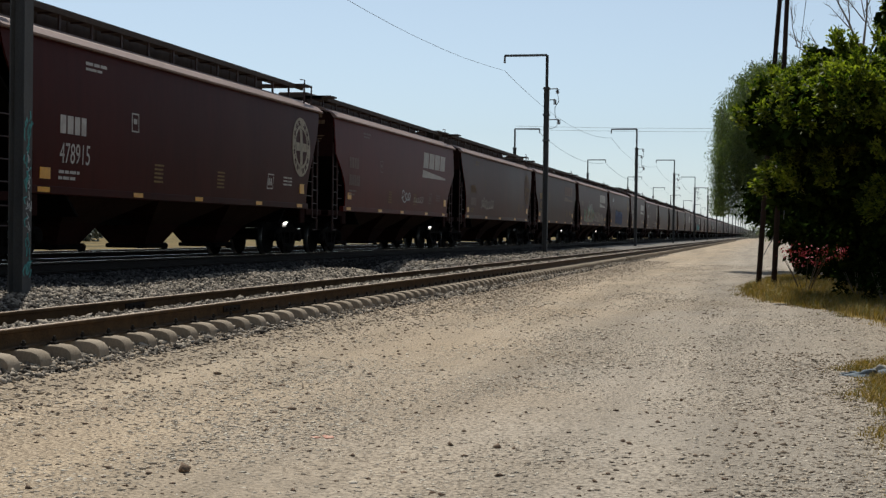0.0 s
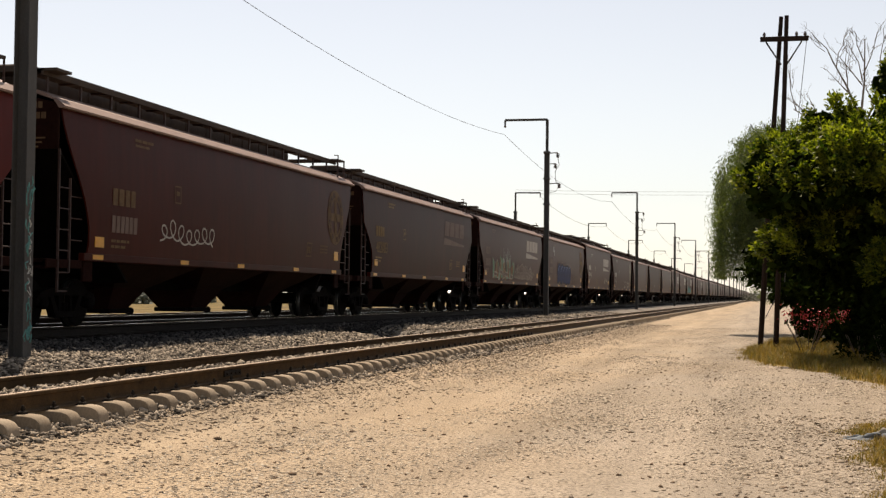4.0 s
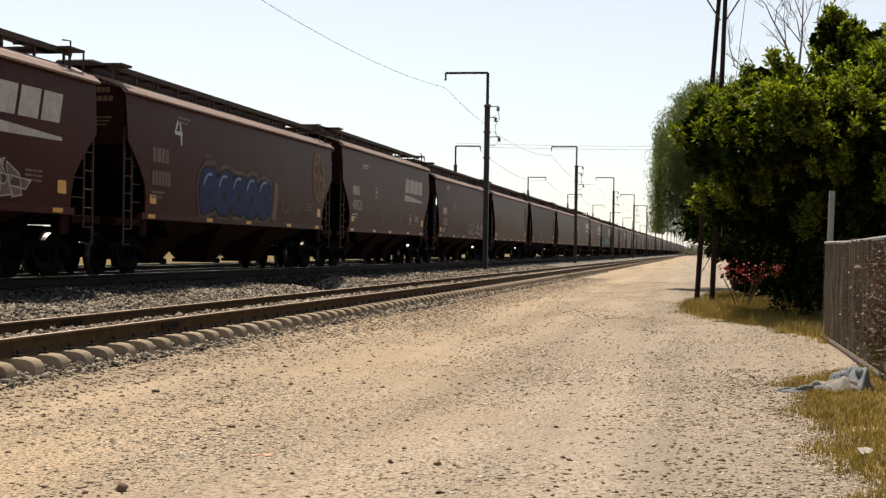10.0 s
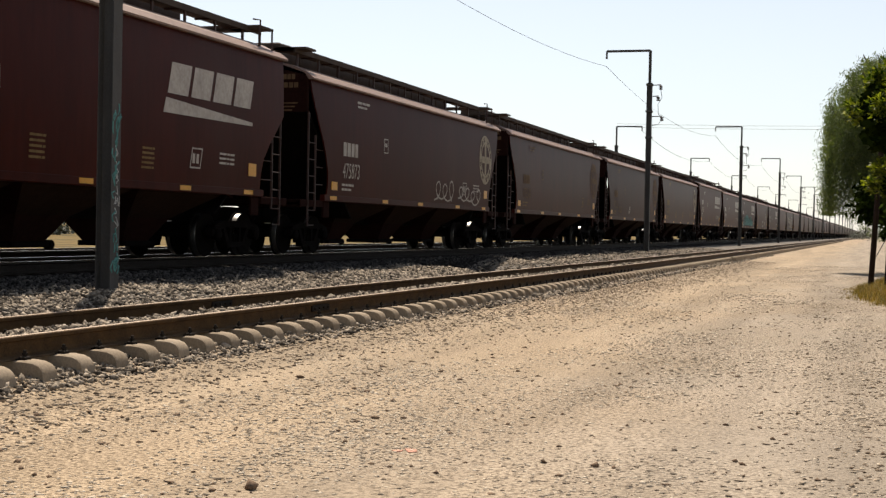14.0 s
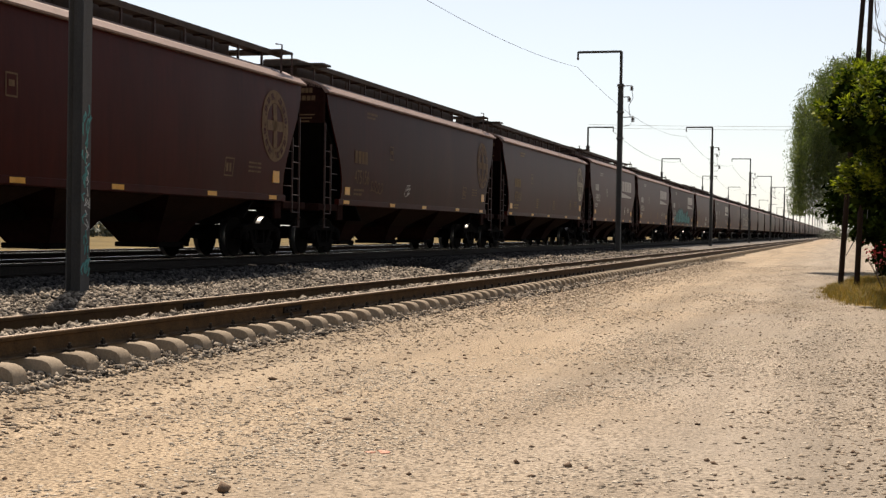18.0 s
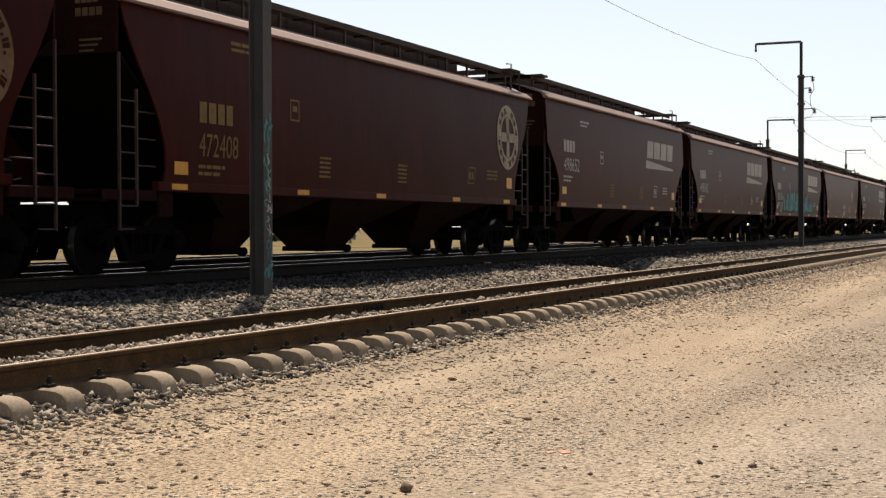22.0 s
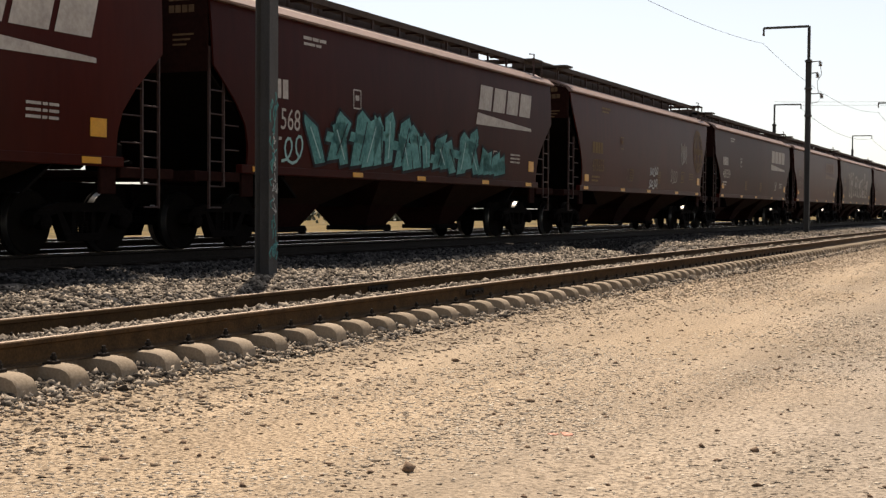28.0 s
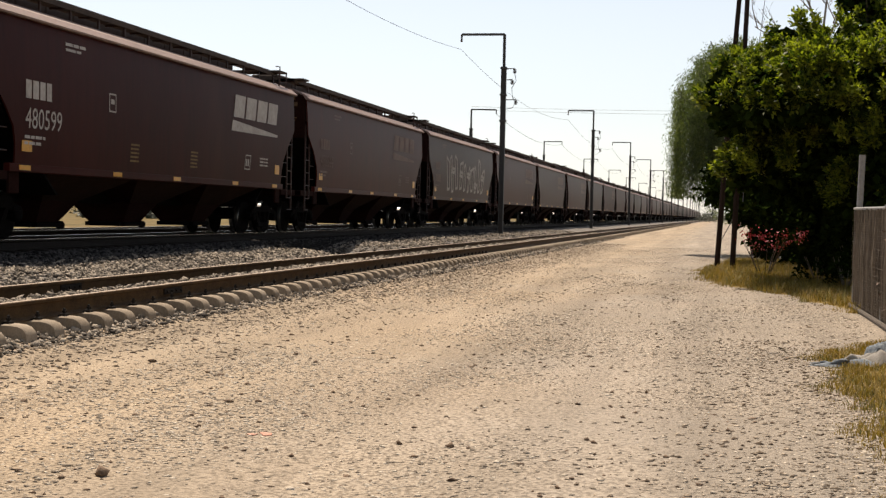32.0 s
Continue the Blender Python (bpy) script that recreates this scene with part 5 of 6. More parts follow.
        deck.box(-1.5, 1.5, *sorted((at(-0.36), at(-0.20))), 1.08, 1.26, 0.015)
        deck.box(-1.48, 1.48, a, b, 1.14, 1.19)
        for side in (1, -1):
            deck.box(min(side * 1.42, side * 1.52), max(side * 1.42, side * 1.52), *sorted((at(-0.36), at(0.97))), 1.10, 1.26, 0.012)
            deck.box(min(side * 1.44, side * 1.50), max(side * 1.44, side * 1.50), *sorted((at(1.05), at(1.42))), 0.86, 1.27, 0.012)
        # Deck in the same shade-dark tone.
        part("end_platform", deck, HOPPER_SHADE, car)
        for side in (1, -1):
            x = side * 1.515
            lad = Solid()
            for y in (0.02, 0.44):
                tall = 3.25 if y < 0.2 else 2.75
                lad.box(min(x - 0.02, x + 0.02), max(x - 0.02, x + 0.02), *sorted((at(y), at(y + 0.035))), 0.66 if y < 0.2 else 1.02, tall)
            for z in (0.68, 1.02, 1.42, 1.80, 2.18, 2.56):
                lad.tube([(x, at(0.03), z), (x, at(0.46 if z > 1 else 0.40), z)], 0.014, 6)
            part("ladder", lad, LADDER_STEEL, car)
            if full:
                for z in (1.62, 2.02, 2.42) if side > 0 else ():
                    part("grab_iron", Solid().tube([(x, at(0.46), z), (x * 0.99, at(0.95), z)], 0.013, 6), LADDER_STEEL, car)
        coupler = Solid().box(-0.16, 0.16, *sorted((at(-0.74), at(-0.2))), 0.70, 0.98, 0.03)
        coupler.tube([(0.35, at(-0.25), 0.85), (0.33, at(-0.5), 0.45), (0.25, at(-0.74), 0.38)], 0.03, 6)
        part("coupler", coupler, UNDER_STEEL, car)
        if full:
            gear = Solid()
            if front:
                gear.tube([(-0.9, 0.35, 1.2), (-0.9, 0.35, 2.6)], 0.05, 8)
                gear.spun([(0.0, 0.26), (0.04, 0.26)], "y", 16, (-0.9, 0.28, 2.5))
            else:
                gear.tube([(-0.5, L - 0.9, 1.42), (0.7, L - 0.9, 1.42)], 0.20, 12)
                gear.box(0.85, 1.25, L - 0.95, L - 0.55, 1.20, 1.62, 0.03)
                gear.tube([(0.8, L - 0.3, 1.3), (1.35, L - 0.5, 1.34)], 0.035, 6)
            part("brake_gear", gear, UNDER_STEEL, car)
        truck(car, at(1.22), full, *TRUCK)
    part("centre_sill", Solid().box(-0.28, 0.28, -0.3, L + 0.3, 0.72, 1.05), UNDER_STEEL, car)
    # hoppers with sliding gates
    a, b = 2.5, L - 2.5
    count = 3
    for k in range(count):
        y0, y1 = a + (b - a) * k / count, a + (b - a) * (k + 1) / count
        mid = (y0 + y1) / 2
        h = Solid()
        top = [(-1.50, y0), (1.50, y0), (1.50, y1), (-1.50, y1)]
        reach = (y1 - y0) / 2 - 0.80
        knee = [(-0.72, y0 + reach), (0.72, y0 + reach), (0.72, y1 - reach), (-0.72, y1 - reach)]
        low = [(-0.42, mid - 0.45), (0.42, mid - 0.45), (0.42, mid + 0.45), (-0.42, mid + 0.45)]
        verts = [(x, y, 1.30) for x, y in top] + [(x, y, 0.76) for x, y in knee] + [(x, y, 0.30) for x, y in low]
        faces = [(r * 4 + i, r * 4 + (i + 1) % 4, r * 4 + 4 + (i + 1) % 4, r * 4 + 4 + i) for r in range(2) for i in range(4)] + [(8, 9, 10, 11), (3, 2, 1, 0)]
        h.add(verts, faces)
        hopper_me = h.mesh("hopper", HOPPER_SHADE)
        # Side faces get the lit tone, slopes the shaded one.
        hopper_me.materials.append(HOPPER_LIT)
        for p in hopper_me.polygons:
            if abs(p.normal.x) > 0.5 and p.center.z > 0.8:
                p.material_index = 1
        hopper = part("hopper", hopper_me, HOPPER_SHADE, car)
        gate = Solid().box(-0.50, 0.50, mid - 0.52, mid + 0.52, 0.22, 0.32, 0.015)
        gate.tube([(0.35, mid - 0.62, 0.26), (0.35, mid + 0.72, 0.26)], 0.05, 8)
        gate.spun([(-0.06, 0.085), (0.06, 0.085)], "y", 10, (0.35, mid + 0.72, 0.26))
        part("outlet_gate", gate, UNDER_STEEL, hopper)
    for k in range(5):
        y = 1.6 + (L - 3.2) * k / 4 + (0.25 if k % 2 else -0.1)
        part("reflector", Solid().box(1.555, 1.571, y - 0.21, y + 0.21, 1.285, 1.375), REFLECTOR, car, "yellow reflective strip")
    return car


def on_side(name, polygons, material, car, label, lift=0.010):
    """Flat shapes of (y, z) corners laid on the near side sheet, cut so that they follow its curve."""
    bm = bmesh.new()
    for shape in polygons:
        try:
            bm.faces.new([bm.verts.new((0, y, z)) for y, z in shape])
        except ValueError:
            pass
    bmesh.ops.triangulate(bm, faces=bm.faces[:])
    for z in SIDE_Z[1:-1]:
        bmesh.ops.bisect_plane(bm, geom=bm.verts[:] + bm.edges[:] + bm.faces[:], plane_co=(0, 0, z), plane_no=(0, 0, 1))
    for v in bm.verts:
        v.co.x = side_x(v.co.z) + lift
    bmesh.ops.recalc_face_normals(bm, faces=bm.faces[:])
    me = bpy.data.meshes.new(name)
    bm.to_mesh(me)
    bm.free()
    me.materials.append(material)
    return part(name, me, material, car, label)


def digits(text, y, z, size, material, car, label, lift=0.010, squeeze=0.72):
    """Painted numerals on the near side."""
    curve = bpy.data.curves.new("numerals", "FONT")
    curve.body, curve.size = text, size / 0.7
    curve.resolution_u = 3
    ob = bpy.data.objects.new("numerals", curve)
    me = bpy.data.meshes.new_from_object(ob)
    bpy.data.objects.remove(ob)
    for v in me.vertices:
        yy, zz = y + v.co.x * squeeze, z + v.co.y
        v.co = (side_x(zz) + lift, yy, zz)
    me.materials.clear()
    me.materials.append(material)
    return part("number", me, material, car, label)


def bars(y, z, widths, tall, gap=0.35):
    """Rows of small bars for lettering that cannot be read."""
    out, x = [], y
    for w in widths:
        out.append([(x, z), (x + w, z), (x + w, z + tall), (x, z + tall)])
        x += w + gap * tall
    return out


def slant_logo(car, y, z, material):
    """A plain slanted block mark over a wedge."""
    lean = 0.20
    shapes = [[(a, z + 0.36), (a + 0.78, z + 0.36), (a + 0.78 + lean, z + 0.94), (a + lean, z + 0.94)] for a in (y + 0.16 + k * 0.90 for k in range(4))]
    shapes.append([(y, z), (y + 3.75, z + 0.02), (y + 3.75, z + 0.09), (y + 0.10, z + 0.28)])
    on_side("slanted_mark", shapes, material, car, "slanted block mark over a wedge")


def round_emblem(car, y, z, r, material):
    """A ring with a cross inside, as plain shapes."""
    shapes, letters = [], []
    n = 48
    for k in range(n):
        a, b, c = (2 * math.pi * (k + e) / n for e in (0, 0.55 + 0.3 * (k % 3 == 1), 1))
        shapes.append([(y + r * q * math.cos(t), z + r * 1.08 * q * math.sin(t)) for q, t in ((0.63, a), (1.0, a), (1.0, c), (0.63, c))])
        if k % 12 < 10:
            low, high = (0.73, 0.91) if k % 3 else (0.73, 0.80)
            letters.append([(y + r * q * math.cos(t), z + r * 1.08 * q * math.sin(t)) for q, t in ((low, a), (high, a), (high, b), (low, b))])
    for w, h in ((0.14, 0.66), (0.60, 0.15)):
        shapes.append([(y - r * w, z - r * h), (y + r * w, z - r * h), (y + r * w * 1.0, z + r * h), (y - r * w * 1.0, z + r * h)])
    emblem = on_side("round_emblem", shapes, material, car, "round ring emblem with a cross inside")
    tagged(on_side("ring_lettering", letters, PAINTS[0], emblem, "dark lettering round the emblem's ring", 0.014), kind="stuff")


def strokes(paths, width):
    """Brush strokes: each path of (y, z) points becomes a run of thin quads."""
    out = []
    for path in paths:
        for (a, b), (c, d) in zip(path, path[1:]):
            n = math.hypot(c - a, d - b) or 1.0
            u, v = -(d - b) / n * width / 2, (c - a) / n * width / 2
            e, f = (c - a) / n * width * 0.3, (d - b) / n * width * 0.3
            out.append([(a + u - e, b + v - f), (a - u - e, b - v - f), (c - u + e, d - v + f), (c + u + e, d + v + f)])
    return out


def scribble(y, z, wide, tall, loops, seed):
    """One running line of uneven loops for spray writing that cannot be read."""
    r = random.Random(seed)
    path, n = [], 11 * loops
    reach = [r.uniform(0.45, 1.0) for _ in range(loops + 1)]
    drop = [r.uniform(-0.15, 0.25) for _ in range(loops + 1)]
    for k in range(n):
        u = k / n * loops
        i, f = int(u), u - int(u)
        h = reach[i] * (1 - f) + reach[i + 1] * f
        base = drop[i] * (1 - f) + drop[i + 1] * f
        a = 2 * math.pi * f
        path.append((y + wide * (u / loops) + wide / loops * 0.55 * math.sin(a + 0.6 * drop[i]), z + tall * (base + h * (0.5 - 0.5 * math.cos(a)))))
    return [path]


def blob(y, z, wide, tall, r, n=16):
    """A swollen rounded shape about a centre."""
    wobble = [r.uniform(0.88, 1.12) for _ in range(n)]
    out = []
    for k in range(n):
        c, q = math.cos(2 * math.pi * k / n), math.sin(2 * math.pi * k / n)
        out.append((y + wide / 2 * wobble[k] * math.copysign(abs(c) ** 0.7, c), z + tall / 2 * wobble[k] * math.copysign(abs(q) ** 0.7, q)))
    return out


def blades_of_paint(y, z, wide, tall, count, shrink, seed):
    """Slanted, pointed strokes that cross one another; gives the shapes and a centre line for each."""
    r = random.Random(seed)
    shapes, cores = [], []
    for k in range(count):
        u = k / (count - 1)
        a, h = y + wide * u, tall * (1 - shrink * u) * r.uniform(0.65, 1.05)
        lean, w = r.uniform(-0.5, 0.5), r.uniform(0.36, 0.62)
        low = z + tall * r.uniform(0.0, 0.12)
        foot, head = (a, low), (a + lean, low + h)
        shapes.append([(foot[0] - w * 0.35, low), (foot[0] + w * 0.45, low + 0.05), (head[0] + w * 0.55, head[1] - 0.14), (head[0] + w * r.uniform(-0.6, 0.9), head[1] + 0.06), (head[0] - w * 0.5, head[1] - 0.08)])
        cores.append([(foot[0] + 0.02, low + 0.12), (head[0], head[1] - 0.16)])
        if k % 2:
            m = low + h * r.uniform(0.25, 0.7)
            shapes.append([(a - 0.30, m - 0.07), (a + 0.34, m - 0.12), (a + 0.52, m + 0.05), (a - 0.22, m + 0.11)])
    return shapes, cores


def closed(shapes):
    return [shape + shape[:1] for shape in shapes]


LETTER_BARS = [0.21, 0.22, 0.20, 0.19]
FRONTS = [1.8, 20.2, 38.6, 56.0, 75.25, 93.4, 112.4, 130.8, 147.8, 165.85, 184.45, 202.8, 221.6, 238.4, 255.7, 273.85, 292.2, 311.0, 328.9, 347.3]
NEAR_COUNT = len(FRONTS)
while len(FRONTS) < 66:
    FRONTS.append(FRONTS[-1] + 18.3)

# One model for each length, end shape and paint; the wagons are copies of these.
models = {}


def model(length, style, paint, full, rise):
    key = (length, style, paint, full, rise)
    if key not in models:
        models[key] = hopper_car(length, style, PAINTS[paint], full)
        if rise:
            # the larger wagons are taller above mid-height
            for me in {o.data for o in models[key].children_recursive if not o.parent.name.startswith("truck")}:
                for v in me.vertices:
                    if v.co.z > 2.6:
                        v.co.z += rise * min(1.0, (v.co.z - 2.6) / 1.4)
        models[key].matrix_basis = pose(TRACK_X, FRONTS[-1] + 40, RAIL_Z)
        return models[key], True
    return copy_thing(models[key], pose(TRACK_X, 0, RAIL_Z)), False


# number, end shape, paint, what is painted on the side
CARS = {
    0: ("", "straight", 0, "emblem"), 1: ("478915", "straight", 0, "emblem"), 2: ("", "round", 3, "slant_faded_tag"), 3: ("", "straight", 1, "emblem_gold"),
    4: ("482083", "round", 0, "slant_faded"), 5: ("", "round", 1, "slant_graffiti"), 6: ("", "round", 1, "blue_graffiti"), 7: ("490526", "round", 1, "slant"),
    8: ("475873", "straight", 0, "emblem_scribble"), 9: ("475540", "straight", 1, "emblem_gold"), 10: ("475156", "straight", 0, "emblem_gold"), 11: ("472408", "straight", 1, "emblem"),
    12: ("498652", "round", 1, "slant"), 13: ("498042", "round", 1, "slant"), 14: ("481568", "round", 0, "turquoise"), 15: ("475655", "straight", 1, "emblem_tags"),
    16: ("480599", "round", 0, "slant"), 17: ("488844", "round", 1, "slant_faded"), 18: ("", "round", 2, "white_graffiti"), 19: ("", "round", 1, "slant_faded"),
}
LABELS = {
    "emblem": "brown covered hopper wagon with a cream round emblem", "slant": "brown covered hopper wagon with white slanted mark and number", "slant_faded_tag": "red-brown covered hopper wagon with a small white tag", "slant_faded": "dusty brown covered hopper wagon with a faded mark",
    "emblem_gold": "weathered brown covered hopper wagon with faded gold emblem", "slant_graffiti": "brown covered hopper wagon with green and white graffiti", "blue_graffiti": "faded brown covered hopper wagon with blue painted-over graffiti",
    "emblem_scribble": "brown covered hopper wagon with white sprayed scribble", "turquoise": "brown covered hopper wagon with large turquoise graffiti", "emblem_tags": "brown covered hopper wagon with small white tags", "white_graffiti": "dusty brown covered hopper wagon with pale graffiti letters", "plain": "dusty brown covered hopper wagon far down the train",
}


def paint_side(car, L, number, style, what):
    faded = "faded" in what or "graffiti" in what or "gold" in what
    ink = FAINT_RING if "gold" in what else EMBLEM_GOLD if "tags" in what or number in ("482083", "472408") else STENCIL_FADED if faded else STENCIL
    if what == "turquoise":
        ink = STENCIL
    y = 1.42 if style == "round" else 2.0
    low = 0.50 if style == "straight" else 0.06 if number == "498652" else 0.28
    on_side("reporting_mark", bars(y, 2.86 - low, LETTER_BARS, 0.33, 0.16), ink, car, "faded painted reporting mark")
    if number:
        digits(number, y, 2.33 - low, 0.37, ink, car, "painted wagon number", 0.010, 0.90 if style == "round" else 0.74)
    else:
        tagged(on_side("worn_number", bars(y, 2.33 - low, [0.15] * 6, 0.33, 0.12), STENCIL_FADED, car, "worn unreadable wagon number"), kind="stuff")
    rows = bars(3.0, 3.70, (0.3, 0.22, 0.26), 0.06, 0.6) + bars(3.0, 3.60, (0.42, 0.2), 0.05, 0.6)
    for z, widths in ((2.14 - low, (0.2, 0.14, 0.24, 0.1)), (2.03 - low, (0.14, 0.22, 0.2))):
        rows += bars(y, z, widths, 0.055, 0.6)
    for z in (2.02, 1.93, 1.84):
        rows += bars(L - 3.1, z, (0.3, 0.1, 0.2), 0.04, 0.8)
    rows += strokes([[(4.9, 2.6), (5.2, 2.6), (5.2, 2.95), (4.9, 2.95), (4.9, 2.6)]], 0.03) + bars(4.97, 2.75, (0.16,), 0.10)
    tagged(on_side("small_lettering", rows, ink, car, "small rows of painted lettering"), kind="stuff")
    on_side("data_box", strokes([[(L - 4.3, 1.72), (L - 3.9, 1.72), (L - 3.84, 2.08), (L - 4.24, 2.08), (L - 4.3, 1.72)]], 0.03) + bars(L - 4.22, 1.80, (0.1, 0.1), 0.18, 0.3), ink, car, "small outlined data box")
    patches = [(1.35, 1.52 if style == "straight" else 1.62, 0.36, 0.20), (L - 1.75, 1.66, 0.36, 0.26)]
    for py, pz, w, h in patches:
        part("reflector", Solid().box(side_x(pz) + 0.004, side_x(pz) + 0.016, py, py + w, pz, pz + h), REFLECTOR, car, "yellow reflective patch")
    if what in ("slant", "emblem_tags", "emblem", "slant_faded_tag"):
        marks = []
        for y0 in (6.0, 9.4):
            for k in range(5):
                marks += bars(y0, 1.62 + 0.085 * k, (0.42,) if k % 2 else (0.34, 0.08), 0.04, 0.5)
        tagged(on_side("yellow_lettering", marks, EMBLEM_GOLD, car, "faded yellow lettering block"), kind="stuff")
    if what.startswith("slant") or what == "turquoise":
        slant_logo(car, L - 5.40, 2.66, STENCIL if what in ("slant", "turquoise", "slant_graffiti", "slant_faded_tag") else STENCIL_FADED)
    if what.startswith("emblem") or what == "blue_graffiti":
        round_emblem(car, L - 1.70, 2.92, 0.74, FAINT_RING if "gold" in what or "tags" in what else EMBLEM_GOLD if "blue" in what else EMBLEM_CREAM)
    if what == "turquoise":
        shapes, cores = blades_of_paint(3.6, 1.46, 7.6, 1.10, 17, 0.22, 4)
        more, _ = blades_of_paint(11.5, 1.46, 1.4, 0.62, 5, 0.3, 6)
        on_side("graffiti_outline", strokes(closed(shapes + more), 0.13), BLACK_SPRAY, car, "dark graffiti outlines")
        on_side("graffiti", shapes + more, TURQUOISE, car, "turquoise spiky graffiti", 0.014)
        on_side("graffiti_highlight", strokes(cores[::2], 0.035), PALE_TURQUOISE, car, "pale highlight lines in the graffiti", 0.018)
        on_side("graffiti_crease", strokes([[(a + 0.14, b), (c + 0.14, d)] for (a, b), (c, d) in cores[1::2]], 0.03), BLACK_SPRAY, car, "thin dark lines in the graffiti", 0.018)
        on_side("tag", strokes(scribble(2.25, 1.55, 0.75, 0.55, 2, 12), 0.05), PALE_TURQUOISE, car, "pale spray tag", 0.014)
    if what == "slant_graffiti":
        shapes, cores = blades_of_paint(3.3, 1.40, 4.9, 1.05, 15, 0.0, 9)
        for k, (paint, note) in enumerate(((GREEN_SPRAY, "green graffiti shapes"), (ORANGE_SPRAY, "orange-brown graffiti shapes"), (STENCIL_FADED, "greyish graffiti shapes"))):
            on_side("graffiti", shapes[k::3], paint, car, note, 0.011 + 0.002 * k)
        on_side("graffiti_outline", strokes(closed(shapes[::2]), 0.035), STENCIL, car, "white graffiti outlines", 0.018)
        pale, _ = blades_of_paint(8.9, 1.50, 5.2, 0.72, 14, 0.0, 22)
        on_side("graffiti", pale, STENCIL_FADED, car, "faint tan graffiti fill")
        on_side("graffiti_outline", strokes(closed(pale), 0.025), STENCIL, car, "pale jagged graffiti outlines", 0.015)
        on_side("graffiti_spikes", strokes([[(5.6 + 0.35 * k, 2.2), (5.7 + 0.35 * k, 2.95 - 0.14 * (k % 3))] for k in range(6)], 0.05), WHITE_SPRAY, car, "thin white spray lines", 0.020)
    if what == "blue_graffiti":
        r = random.Random(30)
        rounds = [blob(5.15 + 1.12 * k, 2.10 - 0.03 * k, 1.32, 1.16 - 0.04 * k, r) for k in range(5)]
        on_side("graffiti_halo", strokes(closed(rounds), 0.34), STENCIL_FADED, car, "pale halo round the graffiti")
        on_side("graffiti_outline", strokes(closed(rounds), 0.14), BLACK_SPRAY, car, "black graffiti outlines", 0.013)
        for k, shape in enumerate(rounds):
            on_side("graffiti", [shape], BLUE_SPRAY, car, "swollen navy graffiti shape", 0.016 + 0.001 * k)
        shine = [[(5.15 + 1.12 * k + 0.44 * math.cos(q), 2.14 + 0.36 * math.sin(q)) for q in (2.9, 2.5, 2.1, 1.7, 1.3)] for k in range(5)]
        on_side("graffiti_highlight", strokes(shine, 0.07), PALE_BLUE_SPRAY, car, "pale blue highlights in the graffiti", 0.024)
        on_side("graffiti_eye", [blob(5.2 + 1.12 * k, 1.98, 0.26, 0.22, r, 10) for k in range(5)], BLACK_SPRAY, car, "dark counters in the graffiti", 0.024)
        on_side("painted_patch", [[(10.45, 1.45), (10.85, 1.42), (10.95, 2.45), (10.6, 2.6)]], STENCIL_FADED, car, "pale patch beside the graffiti")
        on_side("tag", strokes(scribble(11.3, 1.75, 0.9, 0.5, 2, 31), 0.06), STENCIL_FADED, car, "faded spray tag")
        on_side("tag", strokes([[(3.0, 3.62), (2.8, 3.35), (3.25, 3.35)], [(3.15, 3.6), (3.2, 3.1)]], 0.09), WHITE_SPRAY, car, "white spray tag near the top")
    if what == "slant_faded_tag":
        on_side("tag", strokes(scribble(L - 8.3, 1.72, 1.3, 0.42, 3, 70), 0.05), WHITE_SPRAY, car, "white spray tag")
        on_side("tag", strokes(scribble(L - 6.6, 1.74, 1.5, 0.2, 5, 71), 0.035), STENCIL, car, "small white spray writing")
    if what == "emblem_gold" and not number:
        on_side("scribble", strokes(scribble(4.2, 1.72, 3.0, 0.46, 7, 72), 0.04), STENCIL, car, "thin white sprayed scribble")
    if number == "475156":
        on_side("tag", strokes([[(6.3, 1.64), (6.55, 1.92), (6.85, 1.95), (6.5, 1.78), (6.9, 1.86), (6.6, 1.68), (6.85, 1.72), (6.45, 1.60)]], 0.025), STENCIL, car, "small white line drawing")
        on_side("tag", strokes(scribble(3.3, 1.66, 1.1, 0.38, 4, 73), 0.03), FAINT_RING, car, "faint spray writing")
    if what == "emblem_scribble":
        on_side("scribble", strokes(scribble(9.4, 1.42, 2.0, 0.85, 3, 41), 0.05), STENCIL, car, "thin white sprayed scribble")
        on_side("scribble", strokes(scribble(11.8, 1.50, 2.6, 0.60, 4, 43), 0.05), STENCIL, car, "thin white sprayed scribble")
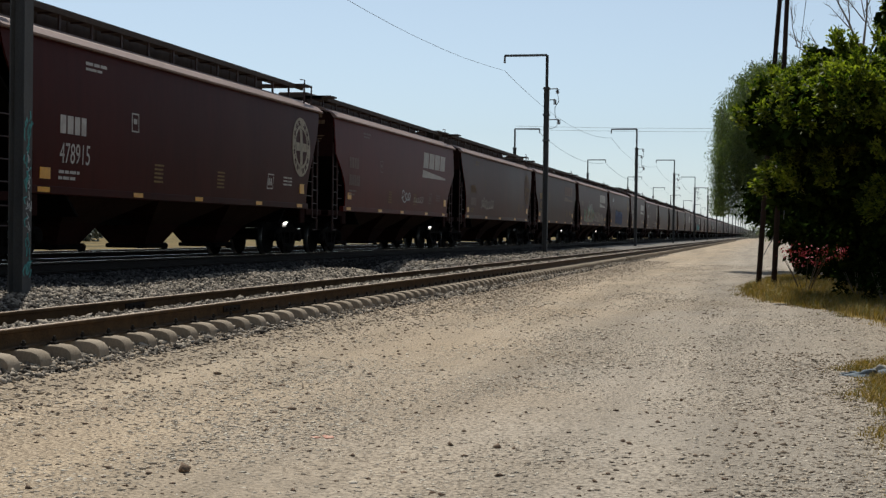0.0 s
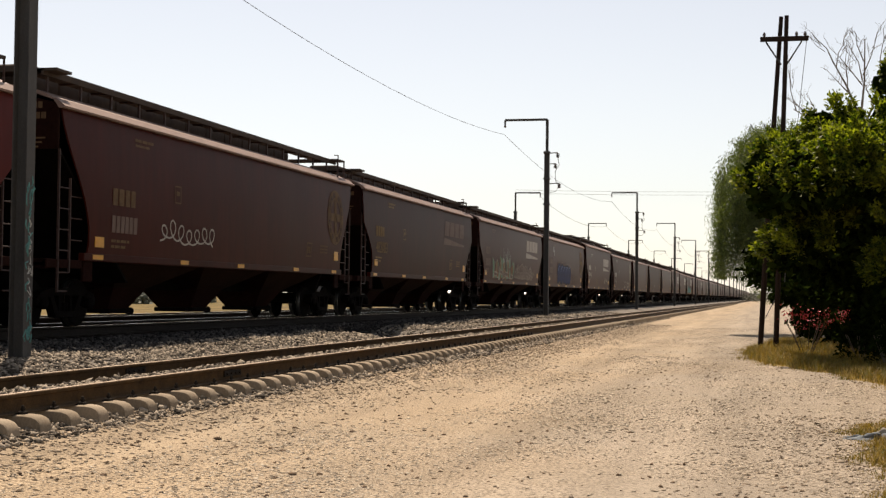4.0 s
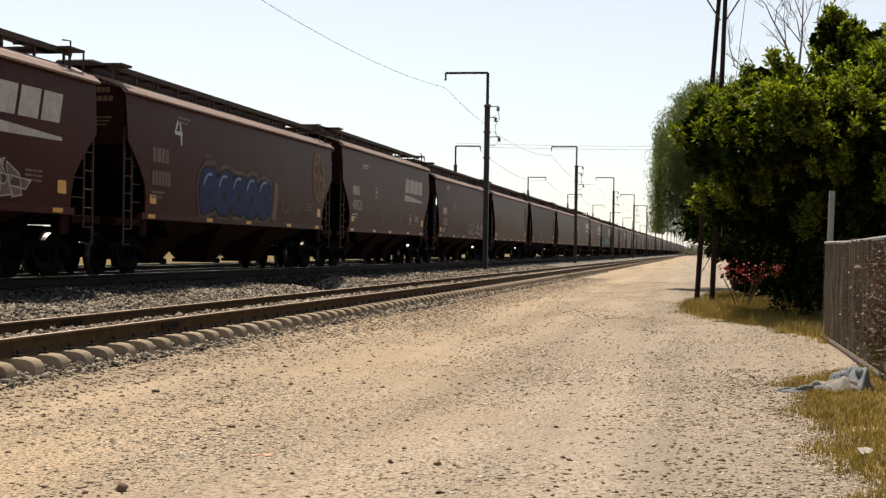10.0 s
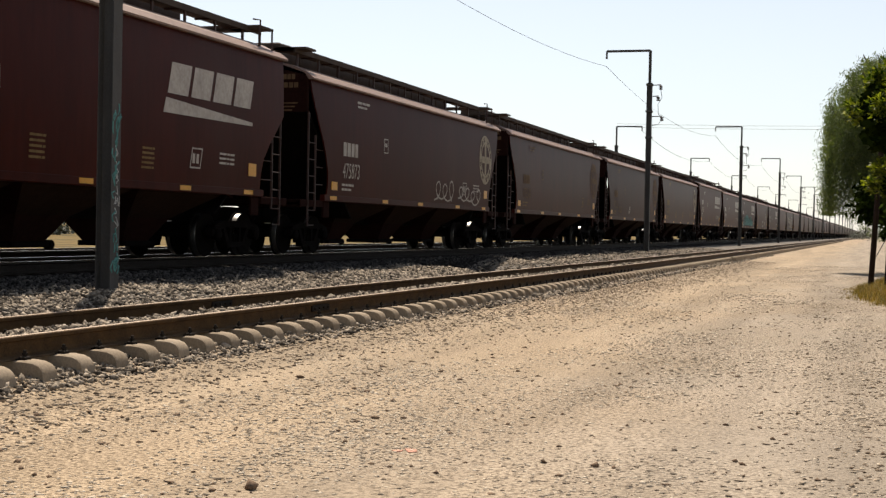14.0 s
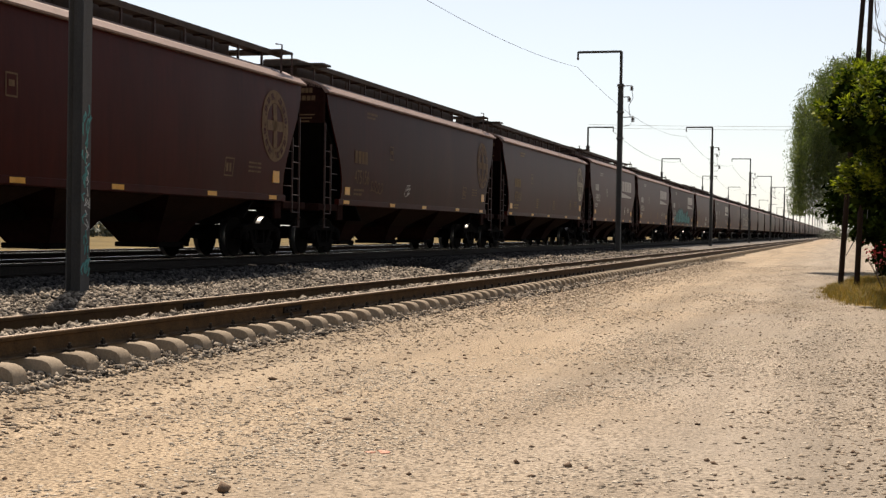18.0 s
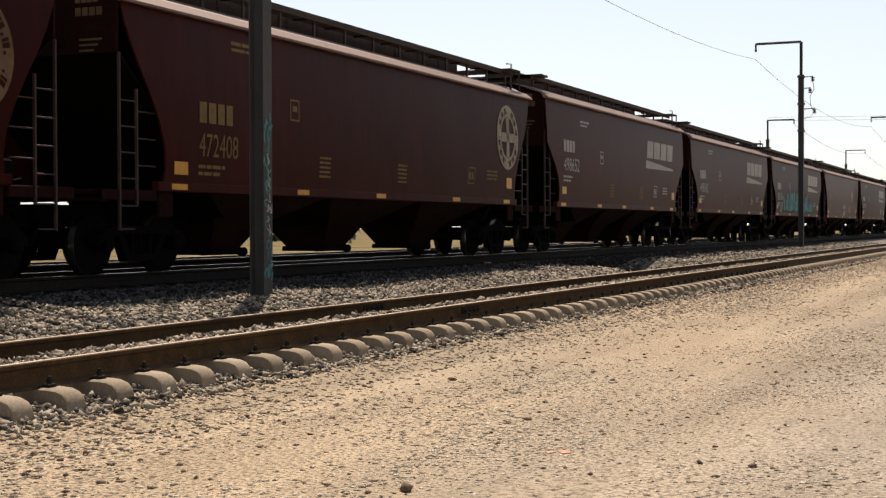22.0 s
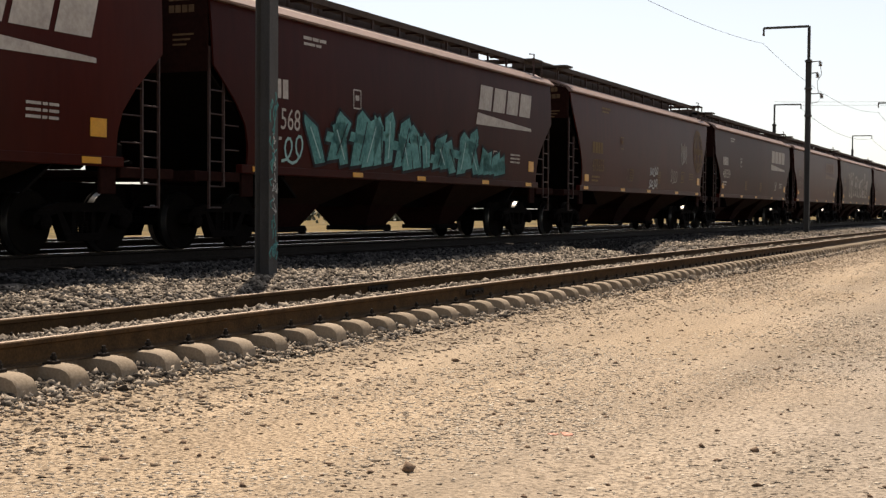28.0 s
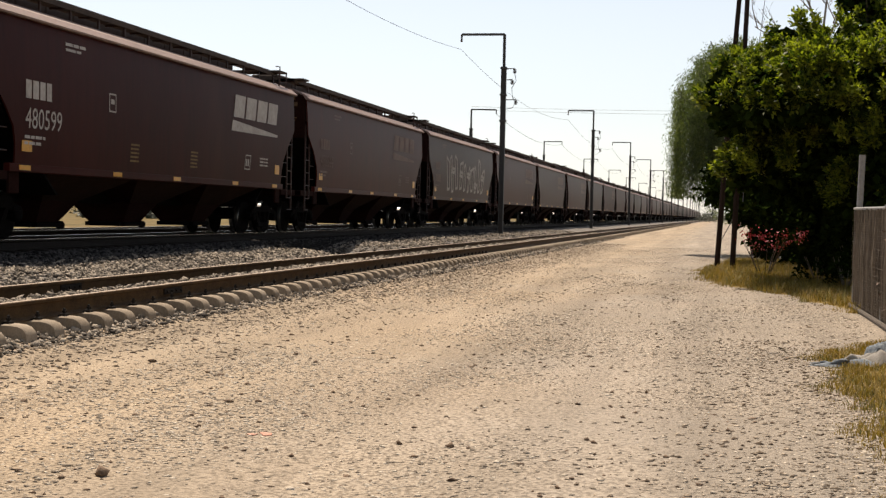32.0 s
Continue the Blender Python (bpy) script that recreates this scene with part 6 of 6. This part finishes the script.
    if what == "emblem_tags":
        on_side("tag", strokes(scribble(12.6, 2.45, 0.9, 0.9, 4, 50), 0.06), STENCIL, car, "white spiky spray tag")
        on_side("tag", strokes(scribble(8.4, 1.85, 1.1, 0.32, 4, 51), 0.06), WHITE_SPRAY, car, "white spray tag")
        on_side("tag", strokes(scribble(8.4, 1.45, 1.1, 0.30, 4, 52), 0.06), WHITE_SPRAY, car, "white spray tag")
        on_side("tag", strokes(scribble(11.2, 1.62, 1.0, 0.5, 3, 53), 0.045), STENCIL, car, "small white spray tag")
        on_side("tag", strokes(scribble(5.6, 1.60, 0.9, 0.45, 3, 54), 0.04), STENCIL_FADED, car, "faded spray tag")
    if what == "white_graffiti":
        shapes, _ = blades_of_paint(4.4, 1.65, 9.0, 1.7, 10, 0.1, 63)
        on_side("graffiti_outline", strokes(closed(shapes), 0.13), STENCIL, car, "large pale outlined graffiti shapes")


wagons = []
shape_rng = random.Random(11)
for i, front in enumerate(FRONTS):
    near = i < NEAR_COUNT
    following = FRONTS[i + 1] if i + 1 < len(FRONTS) else front + 18.3
    if near:
        number, style, paint, what = CARS[i]
        length = round(2 * (following - front - 1.5)) / 2
    else:
        number, style, paint, what, length = "", shape_rng.choice(("round", "round", "straight")), shape_rng.choice((0, 1, 1, 2)), "plain", 16.85
    rise = {7: 0.22, 12: 0.18, 13: 0.06}.get(i, 0.0)
    key = (length, style, paint, near, rise)
    car, fresh = model(*key)
    if fresh:
        # the model itself stays unpainted and goes at the end
        car = copy_thing(models[key], pose(TRACK_X, 0, RAIL_Z))
    tagged(car, LABELS[what])
    if near:
        paint_side(car, length, number, style, what)
    elif shape_rng.random() < 0.5:
        slant_logo(car, length - 5.45, 2.68, STENCIL_FADED)
    wagons.append((car, front, near))
for m in list(models.values()):
    for o in (*m.children_recursive, m):
        bpy.data.objects.remove(o)


def motions():
    """The train rolls towards -y at a steady speed; the wheels of the nearest wagons turn with it."""
    for car, front, near in wagons:
        walk(car, [(t, pose(TRACK_X, front - SPEED * t, RAIL_Z)) for t in (0, 8, 16, 24, 32)])
        if near:
            for wheel in car.children_recursive:
                if wheel.name.startswith("wheelset"):
                    k = wheel.location.y
                    walk(wheel, [(j / 15, pose(0, k, 0.457, 70.63 * j, 0, 0)) for j in range(0, 481)])


motions()
